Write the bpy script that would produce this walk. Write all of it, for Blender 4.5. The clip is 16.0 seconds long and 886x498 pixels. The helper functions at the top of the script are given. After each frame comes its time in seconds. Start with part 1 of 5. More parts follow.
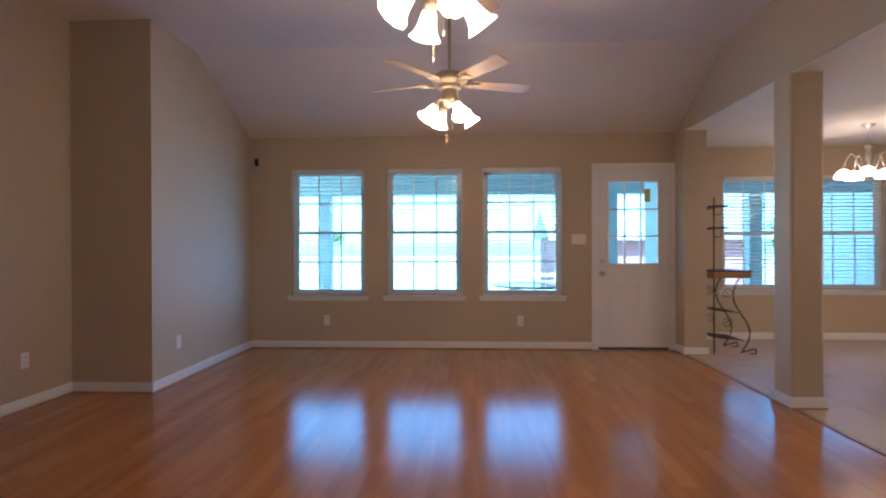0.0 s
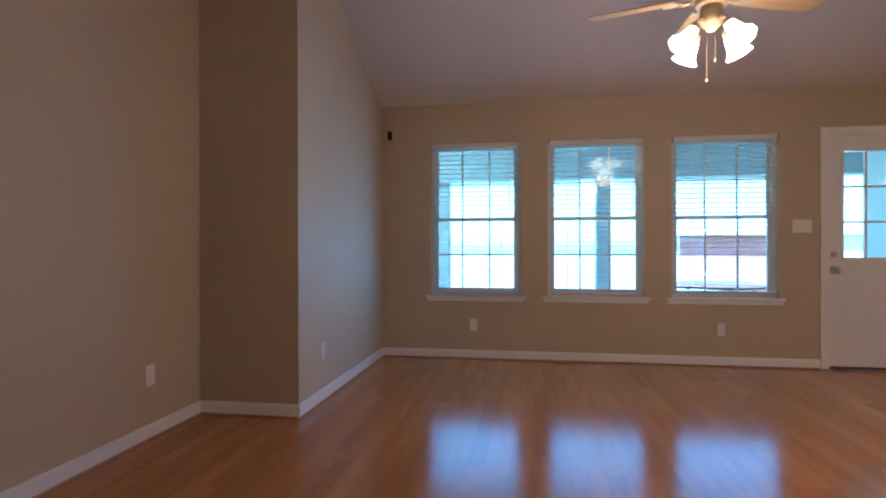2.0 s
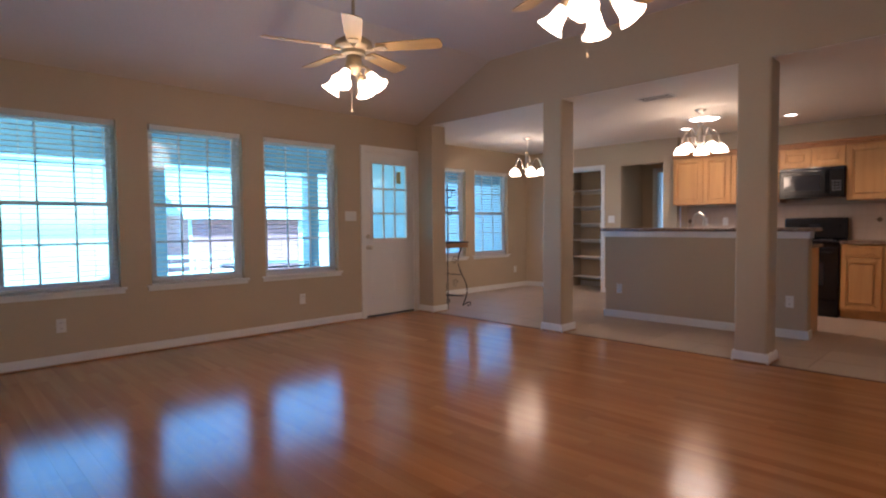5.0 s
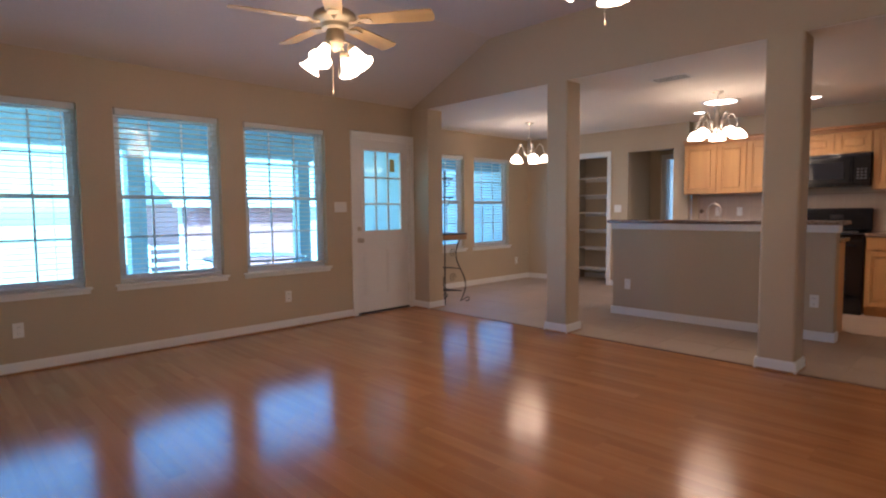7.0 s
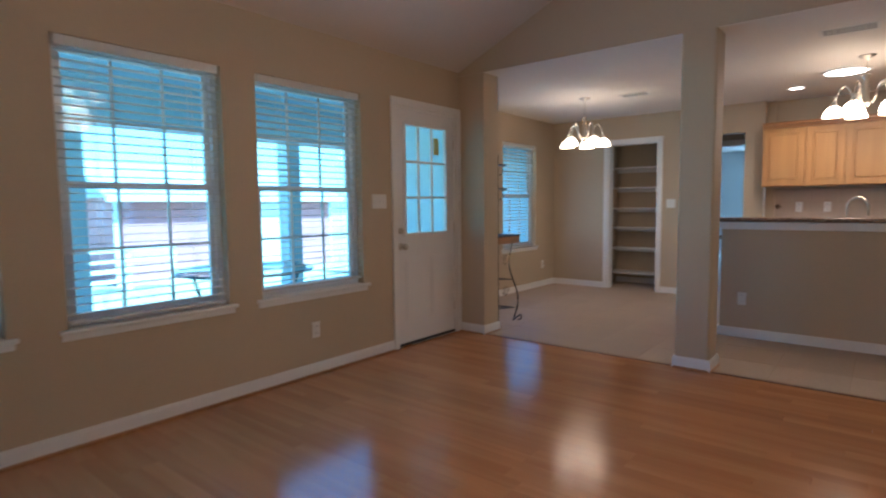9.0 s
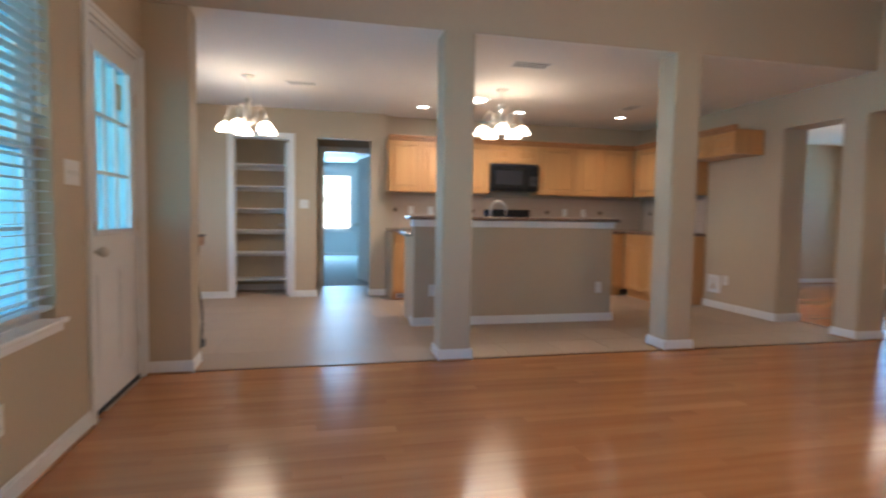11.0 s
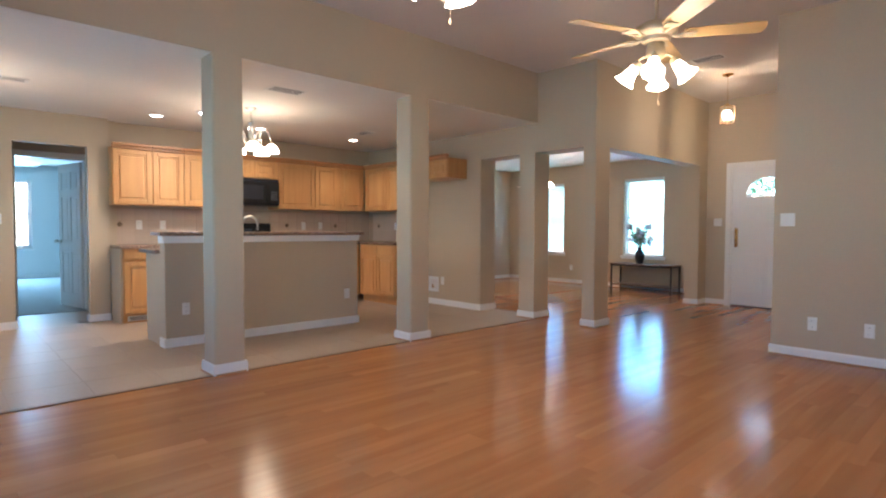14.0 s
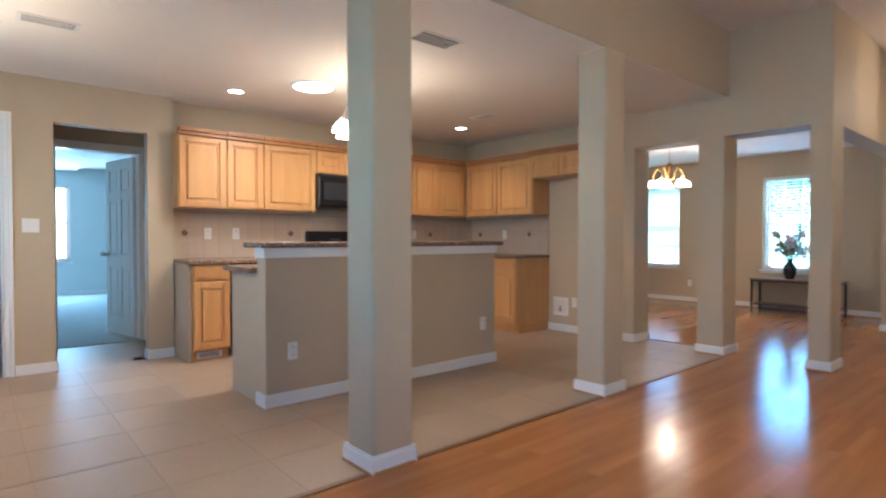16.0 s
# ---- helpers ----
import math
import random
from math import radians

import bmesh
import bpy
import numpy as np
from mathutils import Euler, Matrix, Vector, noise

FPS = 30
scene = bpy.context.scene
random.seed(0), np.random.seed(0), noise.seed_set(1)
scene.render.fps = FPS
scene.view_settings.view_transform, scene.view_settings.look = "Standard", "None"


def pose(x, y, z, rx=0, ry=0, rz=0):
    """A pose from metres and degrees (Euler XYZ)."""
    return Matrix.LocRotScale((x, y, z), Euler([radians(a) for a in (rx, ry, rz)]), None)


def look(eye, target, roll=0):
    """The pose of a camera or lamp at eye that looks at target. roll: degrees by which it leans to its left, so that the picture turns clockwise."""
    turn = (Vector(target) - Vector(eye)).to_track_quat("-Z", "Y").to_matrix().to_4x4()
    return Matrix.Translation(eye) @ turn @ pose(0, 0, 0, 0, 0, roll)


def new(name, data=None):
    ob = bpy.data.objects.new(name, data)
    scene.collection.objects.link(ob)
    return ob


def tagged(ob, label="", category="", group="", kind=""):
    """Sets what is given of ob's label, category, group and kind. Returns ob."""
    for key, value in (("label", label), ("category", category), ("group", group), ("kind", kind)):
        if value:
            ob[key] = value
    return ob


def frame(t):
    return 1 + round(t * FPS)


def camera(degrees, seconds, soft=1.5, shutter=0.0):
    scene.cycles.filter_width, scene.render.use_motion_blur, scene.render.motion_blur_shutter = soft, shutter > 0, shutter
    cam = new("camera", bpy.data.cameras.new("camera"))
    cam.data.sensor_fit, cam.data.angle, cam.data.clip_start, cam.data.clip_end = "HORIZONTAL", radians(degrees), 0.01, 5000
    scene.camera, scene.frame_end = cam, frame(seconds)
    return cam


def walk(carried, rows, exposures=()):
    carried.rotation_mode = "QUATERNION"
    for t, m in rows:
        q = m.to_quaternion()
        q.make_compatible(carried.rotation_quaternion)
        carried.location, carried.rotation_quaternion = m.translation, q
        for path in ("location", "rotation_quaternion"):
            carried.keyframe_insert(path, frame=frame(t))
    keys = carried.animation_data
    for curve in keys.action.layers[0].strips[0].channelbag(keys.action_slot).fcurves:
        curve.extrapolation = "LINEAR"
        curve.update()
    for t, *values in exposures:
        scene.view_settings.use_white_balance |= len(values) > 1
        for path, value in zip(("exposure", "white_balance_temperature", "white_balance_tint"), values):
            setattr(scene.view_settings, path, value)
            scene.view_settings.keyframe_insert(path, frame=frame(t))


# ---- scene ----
cam = camera(78.0, 16.0, 2.1, 0.5)
PATH = [
    (0, (1.0, -0.44, 1.182), (0.899, 1.558, 1.175), -0.2),
    (0.5, (0.86, -0.15, 1.10), (0.704, 1.844, 1.112), -0.25),
    (1, (0.56, 0.10, 1.065), (0.29, 2.08, 1.074), -0.2),
    (1.5, (0.255, 0.37, 1.076), (-0.104, 2.337, 1.075), -0.2),
    (2, (-0.146, 0.613, 1.087), (-0.46, 2.588, 1.079), -0.1),
    (2.5, (-0.4, 0.779, 1.128), (-0.472, 2.778, 1.094), -0.0),
    (3, (-0.685, 0.879, 1.123), (-0.319, 2.845, 1.083), -0.0),
    (3.5, (-1.067, 0.79, 1.11), (-0.141, 2.562, 1.076), -0.3),
    (4, (-1.209, 0.55, 1.083), (-0.079, 2.199, 1.048), -0.5),
    (4.5, (-1.41, 0.447, 1.13), (-0.126, 1.979, 1.055), -0.4),
    (5, (-1.576, 0.412, 1.142), (-0.181, 1.842, 1.056), -0.5),
    (5.2, (-1.595, 0.369, 1.181), (-0.193, 1.791, 1.082), -0.8),
    (7.5, (-1.145, 1.027, 1.211), (0.244, 2.459, 1.07), -0.5),
    (8, (-1.061, 1.62, 1.201), (0.299, 3.079, 1.047), -0.2),
    (8.2, (-0.992, 1.79, 1.237), (0.331, 3.279, 1.062), -0.1),
    (10.3, (-0.845, 4.293, 1.16), (1.137, 4.532, 1.028), -0.2),
    (10.5, (-0.799, 4.454, 1.135), (1.195, 4.533, 1.003), 0.5),
    (11, (-0.645, 4.806, 1.09), (1.299, 4.351, 0.97), 0.9),
    (11.5, (-0.671, 5.036, 1.091), (1.126, 4.164, 0.986), 0.9),
    (12, (-0.84, 5.233, 1.105), (0.77, 4.05, 1.011), 0.8),
    (12.5, (-1.003, 5.265, 1.089), (0.541, 3.997, 1.002), 0.5),
    (13, (-1.054, 5.318, 1.114), (0.45, 4.004, 1.023), 0.4),
    (13.5, (-1.016, 5.404, 1.125), (0.458, 4.055, 1.037), 0.3),
    (14, (-0.881, 5.434, 1.129), (0.582, 4.073, 1.055), 0.2),
    (14.5, (-0.5, 5.352, 1.131), (0.959, 3.985, 1.071), 0.2),
    (15, (0.013, 5.333, 1.124), (1.518, 4.016, 1.092), 0.2),
    (15.5, (0.558, 5.29, 1.114), (2.071, 3.982, 1.076), 0.1),
    (16, (1.163, 5.308, 1.111), (2.68, 4.005, 1.074), -0.0),
]
EXPOSURE = [(0, 2.68, 6450, 27), (2, 2.68, 6500, 27), (5.2, 2.55, 6430, 27), (7.4, 2.66, 6380, 25), (8.2, 2.44, 6250, 23), (10.5, 2.77, 5950, 13), (11, 3.06, 6050, 14), (11.5, 3.24, 6150, 17), (12.5, 3.33, 6130, 16), (16, 3.36, 5980, 13)]
walk(cam, [(t, look(eye, target, roll)) for t, eye, target, roll in PATH], EXPOSURE)

# ---- world and light ----
world = bpy.data.worlds.new("world")
scene.world = world
world.use_nodes = True
wn = world.node_tree.nodes
sky = wn.new("ShaderNodeTexSky")
sky.sky_type, sky.sun_disc = 'NISHITA', False
sky.sun_elevation, sky.sun_rotation = radians(52), radians(150)
world.node_tree.links.new(sky.outputs[0], wn["Background"].inputs[0])
wn["Background"].inputs[1].default_value = 0.15
sun = new("sun", bpy.data.lights.new("sun", 'SUN'))
sun.data.energy, sun.data.angle, sun.data.color = 5.0, radians(0.5), (1.0, 0.95, 0.88)
sun.matrix_world = look((0, 0, 0), (-math.sin(radians(150)) * math.cos(radians(52)), -math.cos(radians(150)) * math.cos(radians(52)), -math.sin(radians(52))))
WARM = (1.0, 0.80, 0.56)


def bulb(name, x, y, z, watts, radius=0.06, colour=WARM):
    ob = new(name, bpy.data.lights.new(name, 'POINT'))
    ob.location, ob.data.energy, ob.data.shadow_soft_size, ob.data.color = (x, y, z), watts, radius, colour
    return ob


def window_light(name, m, w, h, watts, colour=(0.05, 0.42, 1.0)):
    ob = new(name, bpy.data.lights.new(name, 'AREA'))
    ob.data.shape, ob.data.size, ob.data.size_y = 'RECTANGLE', w, h
    ob.data.energy, ob.data.color = watts, colour
    ob.matrix_world = m
    return ob


FAN1, FAN2 = (0.84, 3.82), (0.87, 1.865)
CH_NOOK, CH_BAR, CH_DINE = (5.12, 5.45), (4.96, 2.87), (5.0, -2.25)
PENDANT, SKYLIGHT = (1.73, -1.80), (5.54, 3.04)
for fx, fy in (FAN1, FAN2):
    bulb("fan_bulb", fx, fy, 2.02, 2.1, 0.12)
for cx, cy in (CH_NOOK, CH_BAR):
    bulb("chandelier_bulb", cx, cy, 1.66, 0.78, 0.22)
bulb("dining_bulb", CH_DINE[0], CH_DINE[1], 1.80, 1.6)
bulb("pendant_bulb", PENDANT[0], PENDANT[1], 2.53, 3.4, 0.015)
for k in range(3):
    spot = new("downlight_lamp", bpy.data.lights.new("downlight_lamp", 'SPOT'))
    spot.data.energy, spot.data.color, spot.data.spot_size, spot.data.spot_blend, spot.data.shadow_soft_size = 1.8, WARM, radians(120), 0.6, 0.06
    spot.location = ((6.13, 3.5, 2.40), (6.10, 2.24, 2.40), (6.03, 0.84, 2.40))[k]
window_light("skylight_lamp", look((SKYLIGHT[0], SKYLIGHT[1], 2.40), (SKYLIGHT[0], SKYLIGHT[1], 0)), 0.3, 0.3, 1.8, (1.0, 0.97, 0.9))
WIN_N = ((-1.11, -0.235), (0.02, 0.905), (1.14, 2.055))
WIN_NOOK = ((4.20, 5.08), (5.31, 6.19))
WIN_DINE = ((3.68, 4.48), (5.84, 6.66))
for a, b in WIN_N:
    window_light("window_daylight", look(((a + b) / 2, 5.84, 0.98), ((a + b) / 2, 0, 0.85)), 0.82, 0.60, 1.25)
for a, b in WIN_NOOK:
    window_light("window_daylight", look(((a + b) / 2, 6.62, 1.05), ((a + b) / 2, 0, 0.9)), 0.82, 0.7, 0.55)
for (a, b), watts in zip(WIN_DINE, (1.8, 0.8)):
    window_light("window_daylight", look(((a + b) / 2, -4.23, 1.35), ((a + b) / 2, 0, 1.0)), 0.78, 1.1, watts, (0.09, 0.44, 1.0))
window_light("bedroom_daylight", look((14.0, 4.405, 1.42), (8, 4.405, 1.0)), 1.05, 1.4, 18, (0.29, 0.65, 1.0))

# ---- materials ----


def material(name, colour, rough=0.5, metal=0.0, vary=0.06, scale=3.0, bump=0.0, bump_scale=120.0, emit=0.0, per_object=0.0, coat=0.0, stretch=(1, 1, 1)):
    m = bpy.data.materials.new(name)
    m.use_nodes = True
    nt = m.node_tree
    p = nt.nodes["Principled BSDF"]
    p.inputs["Roughness"].default_value, p.inputs["Metallic"].default_value = rough, metal
    p.inputs["Coat Weight"].default_value, p.inputs["Coat Roughness"].default_value = coat, 0.12
    tc = nt.nodes.new("ShaderNodeTexCoord")
    mp = nt.nodes.new("ShaderNodeMapping")
    mp.inputs["Scale"].default_value = stretch
    nt.links.new(tc.outputs["Object"], mp.inputs[0])
    fine, wide = nt.nodes.new("ShaderNodeTexNoise"), nt.nodes.new("ShaderNodeTexNoise")
    fine.inputs["Scale"].default_value, wide.inputs["Scale"].default_value = scale * 14, scale * 0.6
    fine.inputs["Detail"].default_value = 5
    for n in (fine, wide):
        nt.links.new(mp.outputs[0], n.inputs["Vector"])
    add = nt.nodes.new("ShaderNodeMath")
    add.operation = 'ADD'
    nt.links.new(fine.outputs[0], add.inputs[0]), nt.links.new(wide.outputs[0], add.inputs[1])
    value = nt.nodes.new("ShaderNodeMapRange")
    value.inputs[1].default_value, value.inputs[2].default_value = 0.6, 1.4
    value.inputs[3].default_value, value.inputs[4].default_value = 1 - vary, 1 + vary
    nt.links.new(add.outputs[0], value.inputs[0])
    last = value.outputs[0]
    if per_object:
        info = nt.nodes.new("ShaderNodeObjectInfo")
        spread = nt.nodes.new("ShaderNodeMapRange")
        spread.inputs[3].default_value, spread.inputs[4].default_value = 1 - per_object, 1 + per_object
        nt.links.new(info.outputs["Random"], spread.inputs[0])
        times = nt.nodes.new("ShaderNodeMath")
        times.operation = 'MULTIPLY'
        nt.links.new(last, times.inputs[0]), nt.links.new(spread.outputs[0], times.inputs[1])
        last = times.outputs[0]
    tint = nt.nodes.new("ShaderNodeVectorMath")
    tint.operation = 'SCALE'
    tint.inputs[0].default_value = colour
    nt.links.new(last, tint.inputs["Scale"])
    nt.links.new(tint.outputs[0], p.inputs["Base Color"])
    if bump:
        bn, bt = nt.nodes.new("ShaderNodeBump"), nt.nodes.new("ShaderNodeTexNoise")
        bt.inputs["Scale"].default_value = bump_scale
        bt.inputs["Detail"].default_value = 3
        bn.inputs["Strength"].default_value, bn.inputs["Distance"].default_value = bump, 0.004
        nt.links.new(mp.outputs[0], bt.inputs["Vector"])
        nt.links.new(bt.outputs[0], bn.inputs["Height"])
        nt.links.new(bn.outputs[0], p.inputs["Normal"])
    if emit:
        nt.links.new(tint.outputs[0], p.inputs["Emission Color"])
        p.inputs["Emission Strength"].default_value = emit
    return m


def grain_wood(name, dark, light, axis, rough=0.35, per_object=0.12, fine=60.0, coat=0.0, relief=0.12):
    """Wood whose grain runs along the given axis of the object."""
    m = bpy.data.materials.new(name)
    m.use_nodes = True
    nt = m.node_tree
    p = nt.nodes["Principled BSDF"]
    p.inputs["Roughness"].default_value = rough
    p.inputs["Coat Weight"].default_value, p.inputs["Coat Roughness"].default_value = coat, 0.15
    tc, mp, info = nt.nodes.new("ShaderNodeTexCoord"), nt.nodes.new("ShaderNodeMapping"), nt.nodes.new("ShaderNodeObjectInfo")
    s = [1.0, 1.0, 1.0]
    s[axis] = 0.06
    mp.inputs["Scale"].default_value = s
    nt.links.new(tc.outputs["Object"], mp.inputs[0])
    shift = nt.nodes.new("ShaderNodeVectorMath")
    shift.operation = 'SCALE'
    shift.inputs[0].default_value = (7, 11, 13)
    nt.links.new(info.outputs["Random"], shift.inputs["Scale"])
    nt.links.new(shift.outputs[0], mp.inputs["Location"])
    tex = nt.nodes.new("ShaderNodeTexNoise")
    tex.inputs["Scale"].default_value, tex.inputs["Detail"].default_value, tex.inputs["Distortion"].default_value = fine, 6, 0.6
    nt.links.new(mp.outputs[0], tex.inputs["Vector"])
    ramp = nt.nodes.new("ShaderNodeValToRGB")
    ramp.color_ramp.elements[0].position, ramp.color_ramp.elements[1].position = 0.3, 0.72
    ramp.color_ramp.elements[0].color, ramp.color_ramp.elements[1].color = (*dark, 1), (*light, 1)
    nt.links.new(tex.outputs[0], ramp.inputs[0])
    spread = nt.nodes.new("ShaderNodeMapRange")
    spread.inputs[3].default_value, spread.inputs[4].default_value = 1 - per_object, 1 + per_object
    nt.links.new(info.outputs["Random"], spread.inputs[0])
    tint = nt.nodes.new("ShaderNodeVectorMath")
    tint.operation = 'SCALE'
    nt.links.new(ramp.outputs[0], tint.inputs[0]), nt.links.new(spread.outputs[0], tint.inputs["Scale"])
    nt.links.new(tint.outputs[0], p.inputs["Base Color"])
    rr = nt.nodes.new("ShaderNodeMapRange")
    rr.inputs[3].default_value, rr.inputs[4].default_value = rough * 0.85, rough * 1.2
    nt.links.new(tex.outputs[0], rr.inputs[0]), nt.links.new(rr.outputs[0], p.inputs["Roughness"])
    bn = nt.nodes.new("ShaderNodeBump")
    bn.inputs["Strength"].default_value, bn.inputs["Distance"].default_value = relief, 0.002
    nt.links.new(tex.outputs[0], bn.inputs["Height"]), nt.links.new(bn.outputs[0], p.inputs["Normal"])
    return m


def granite_stone(name):
    m = material(name, (0.2, 0.15, 0.12), 0.18, vary=0.3, scale=8)
    nt = m.node_tree
    p = nt.nodes["Principled BSDF"]
    vor, ramp = nt.nodes.new("ShaderNodeTexVoronoi"), nt.nodes.new("ShaderNodeValToRGB")
    tc = nt.nodes.new("ShaderNodeTexCoord")
    vor.inputs["Scale"].default_value = 110
    nt.links.new(tc.outputs["Object"], vor.inputs["Vector"])
    ramp.color_ramp.elements[0].color, ramp.color_ramp.elements[1].color = (0.05, 0.03, 0.025, 1), (0.42, 0.33, 0.26, 1)
    mid = ramp.color_ramp.elements.new(0.5)
    mid.color = (0.20, 0.12, 0.08, 1)
    nt.links.new(vor.outputs["Color"], ramp.inputs[0])
    nt.links.new(ramp.outputs[0], p.inputs["Base Color"])
    return m


def glass_pane(name, colour=(0.93, 0.97, 1.0)):
    m = bpy.data.materials.new(name)
    m.use_nodes = True
    nt = m.node_tree
    out = nt.nodes["Material Output"]
    clear, gloss, mix, fres = nt.nodes.new("ShaderNodeBsdfTransparent"), nt.nodes.new("ShaderNodeBsdfGlossy"), nt.nodes.new("ShaderNodeMixShader"), nt.nodes.new("ShaderNodeLayerWeight")
    clear.inputs[0].default_value = (*colour, 1)
    gloss.inputs["Roughness"].default_value = 0.02
    edge, lift = nt.nodes.new("ShaderNodeMath"), nt.nodes.new("ShaderNodeMath")
    edge.operation, lift.operation = 'POWER', 'MULTIPLY_ADD'
    edge.inputs[1].default_value, lift.inputs[1].default_value, lift.inputs[2].default_value = 5.0, 0.9, 0.035
    nt.links.new(fres.outputs["Facing"], edge.inputs[0]), nt.links.new(edge.outputs[0], lift.inputs[0])
    nt.links.new(lift.outputs[0], mix.inputs[0]), nt.links.new(clear.outputs[0], mix.inputs[1]), nt.links.new(gloss.outputs[0], mix.inputs[2])
    nt.links.new(mix.outputs[0], out.inputs[0])
    return m


M_WALL = material("wall_paint", (0.51, 0.405, 0.282), 0.62, vary=0.025, bump=0.25, bump_scale=180)
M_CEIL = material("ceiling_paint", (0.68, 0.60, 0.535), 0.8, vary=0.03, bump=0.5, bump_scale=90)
# lighter copy of the ceiling paint: brighter room light put into the colour
M_CEIL_LIT = material("lit_ceiling_paint", (0.82, 0.76, 0.68), 0.8, vary=0.03, bump=0.5, bump_scale=90)
M_PALE = material("pale_wall_paint", (0.66, 0.68, 0.67), 0.65, vary=0.03, bump=0.25, bump_scale=180)
M_TRIM = material("trim_paint", (0.80, 0.79, 0.77), 0.35, vary=0.02)
M_DOOR = material("door_paint", (0.78, 0.77, 0.76), 0.32, vary=0.02)
M_FRAME = material("window_vinyl", (0.78, 0.80, 0.82), 0.35, vary=0.02)
# white slats greyed: their backlit shade is put into the colour
M_SLAT = material("blind_slat", (0.66, 0.66, 0.64), 0.5, vary=0.03)
# the daylight's cyan cast is put into the colour of the panes
M_GLASS = glass_pane("daylight_tinted_glass", (0.50, 0.87, 1.0))
M_CLEAR = glass_pane("clear_glass")
M_FLOOR = grain_wood("floor_wood", (0.38, 0.152, 0.053), (0.475, 0.208, 0.081), 1, 0.165, 0.085, 10, 0.0, 0.0)
M_FLOOR.node_tree.nodes["Principled BSDF"].inputs["Specular IOR Level"].default_value = 0.22
M_TILE = material("floor_tile", (0.40, 0.295, 0.21), 0.46, vary=0.08, scale=2.5, per_object=0.05, bump=0.1, bump_scale=40)
M_TILE.node_tree.nodes["Principled BSDF"].inputs["Specular IOR Level"].default_value = 0.28
M_GROUT = material("grout", (0.37, 0.275, 0.195), 0.8, vary=0.1)
M_CAB = grain_wood("maple_wood", (0.55, 0.275, 0.10), (0.65, 0.352, 0.138), 2, 0.32, 0.06, 16)
M_CABH = grain_wood("maple_wood_across", (0.55, 0.275, 0.10), (0.65, 0.352, 0.138), 1, 0.32, 0.06, 16)
M_CROWN = grain_wood("crown_wood", (0.36, 0.15, 0.05), (0.46, 0.21, 0.08), 1, 0.35, 0.05, 26)
M_GRANITE = granite_stone("granite")
M_SPLASH = material("splash_tile", (0.50, 0.38, 0.29), 0.4, vary=0.08, scale=4)
M_KEY = material("grey_key", (0.10, 0.10, 0.10), 0.4, vary=0.05)
M_ACCENT = material("bronze_accent", (0.16, 0.11, 0.07), 0.4, 0.6, vary=0.3, scale=20)
M_BLACK = material("black_enamel", (0.012, 0.012, 0.014), 0.16, vary=0.1)
M_DGLASS = material("dark_glass", (0.03, 0.03, 0.035), 0.05, vary=0.05)
M_NICKEL = material("brushed_nickel", (0.62, 0.57, 0.50), 0.28, 1.0, vary=0.05)
M_BRASS = material("brass", (0.72, 0.50, 0.22), 0.25, 1.0, vary=0.06)
M_FANMET = material("fan_champagne_metal", (0.46, 0.36, 0.23), 0.42, 0.35, vary=0.1)
M_BLADE = grain_wood("fan_blade_wood", (0.46, 0.29, 0.12), (0.58, 0.38, 0.17), 0, 0.4, 0.04, 20)
M_SHADE = material("lit_glass_shade", (1.0, 0.86, 0.66), 0.4, vary=0.03, emit=1.7)
M_BULB = material("lamp_face", (1.0, 0.93, 0.82), 0.4, vary=0.01, emit=2.2)
M_PLATE = material("white_plastic", (0.80, 0.79, 0.76), 0.4, vary=0.02)
M_DARK = material("dark_recess", (0.03, 0.028, 0.026), 0.7, vary=0.1)
M_IRON = material("wrought_iron", (0.035, 0.03, 0.028), 0.5, 0.5, vary=0.15, bump=0.2)
M_TABLE = grain_wood("table_wood", (0.10, 0.05, 0.025), (0.19, 0.10, 0.05), 0, 0.35, 0.05, 30)
M_RACKTOP = grain_wood("rack_wood", (0.33, 0.15, 0.06), (0.48, 0.24, 0.10), 0, 0.4, 0.05, 30)
M_VASE = material("vase_glaze", (0.02, 0.02, 0.025), 0.2, vary=0.15)
M_CARPET = material("carpet", (0.42, 0.43, 0.42), 0.95, vary=0.12, scale=20, bump=0.8, bump_scale=500)
M_THRESH = material("threshold_wood", (0.20, 0.095, 0.04), 0.4, vary=0.12)
M_SHOE = material("shoe_wood", (0.40, 0.20, 0.09), 0.35, vary=0.1)
M_VENT = material("vent_metal", (0.74, 0.71, 0.66), 0.5, vary=0.04)
# blue cast and brightness of the outdoor light are mixed into this paint
M_PORCH = material("porch_paint", (0.74, 0.77, 0.80), 0.6, vary=0.05)
M_SLAB = material("concrete", (0.62, 0.61, 0.59), 0.85, vary=0.15, bump=0.3)
# lawn colour paled to carry the outdoor glare
M_GRASS = material("glare_lawn", (0.48, 0.45, 0.34), 0.9, vary=0.35, scale=0.8, bump=0.6, bump_scale=30)
M_LEAF = material("leaves", (0.07, 0.12, 0.035), 0.6, vary=0.4, scale=2)
M_BARK = material("bark", (0.10, 0.075, 0.055), 0.9, vary=0.3, bump=0.6, bump_scale=30)
M_RED = material("red_siding", (0.52, 0.19, 0.20), 0.7, vary=0.12)
M_ROOF = material("roof_metal", (0.45, 0.46, 0.48), 0.5, vary=0.1)
M_STEEL = material("brushed_steel", (0.6, 0.6, 0.6), 0.3, 1.0, vary=0.05)
M_PETAL = material("dried_petals", (0.58, 0.50, 0.54), 0.8, vary=0.3, per_object=0.4)
M_STEM = material("dried_leaves", (0.22, 0.22, 0.10), 0.8, vary=0.3)
M_SIGN = material("sticker_yellow", (0.55, 0.45, 0.12), 0.5, vary=0.1)

# ---- mesh helpers ----


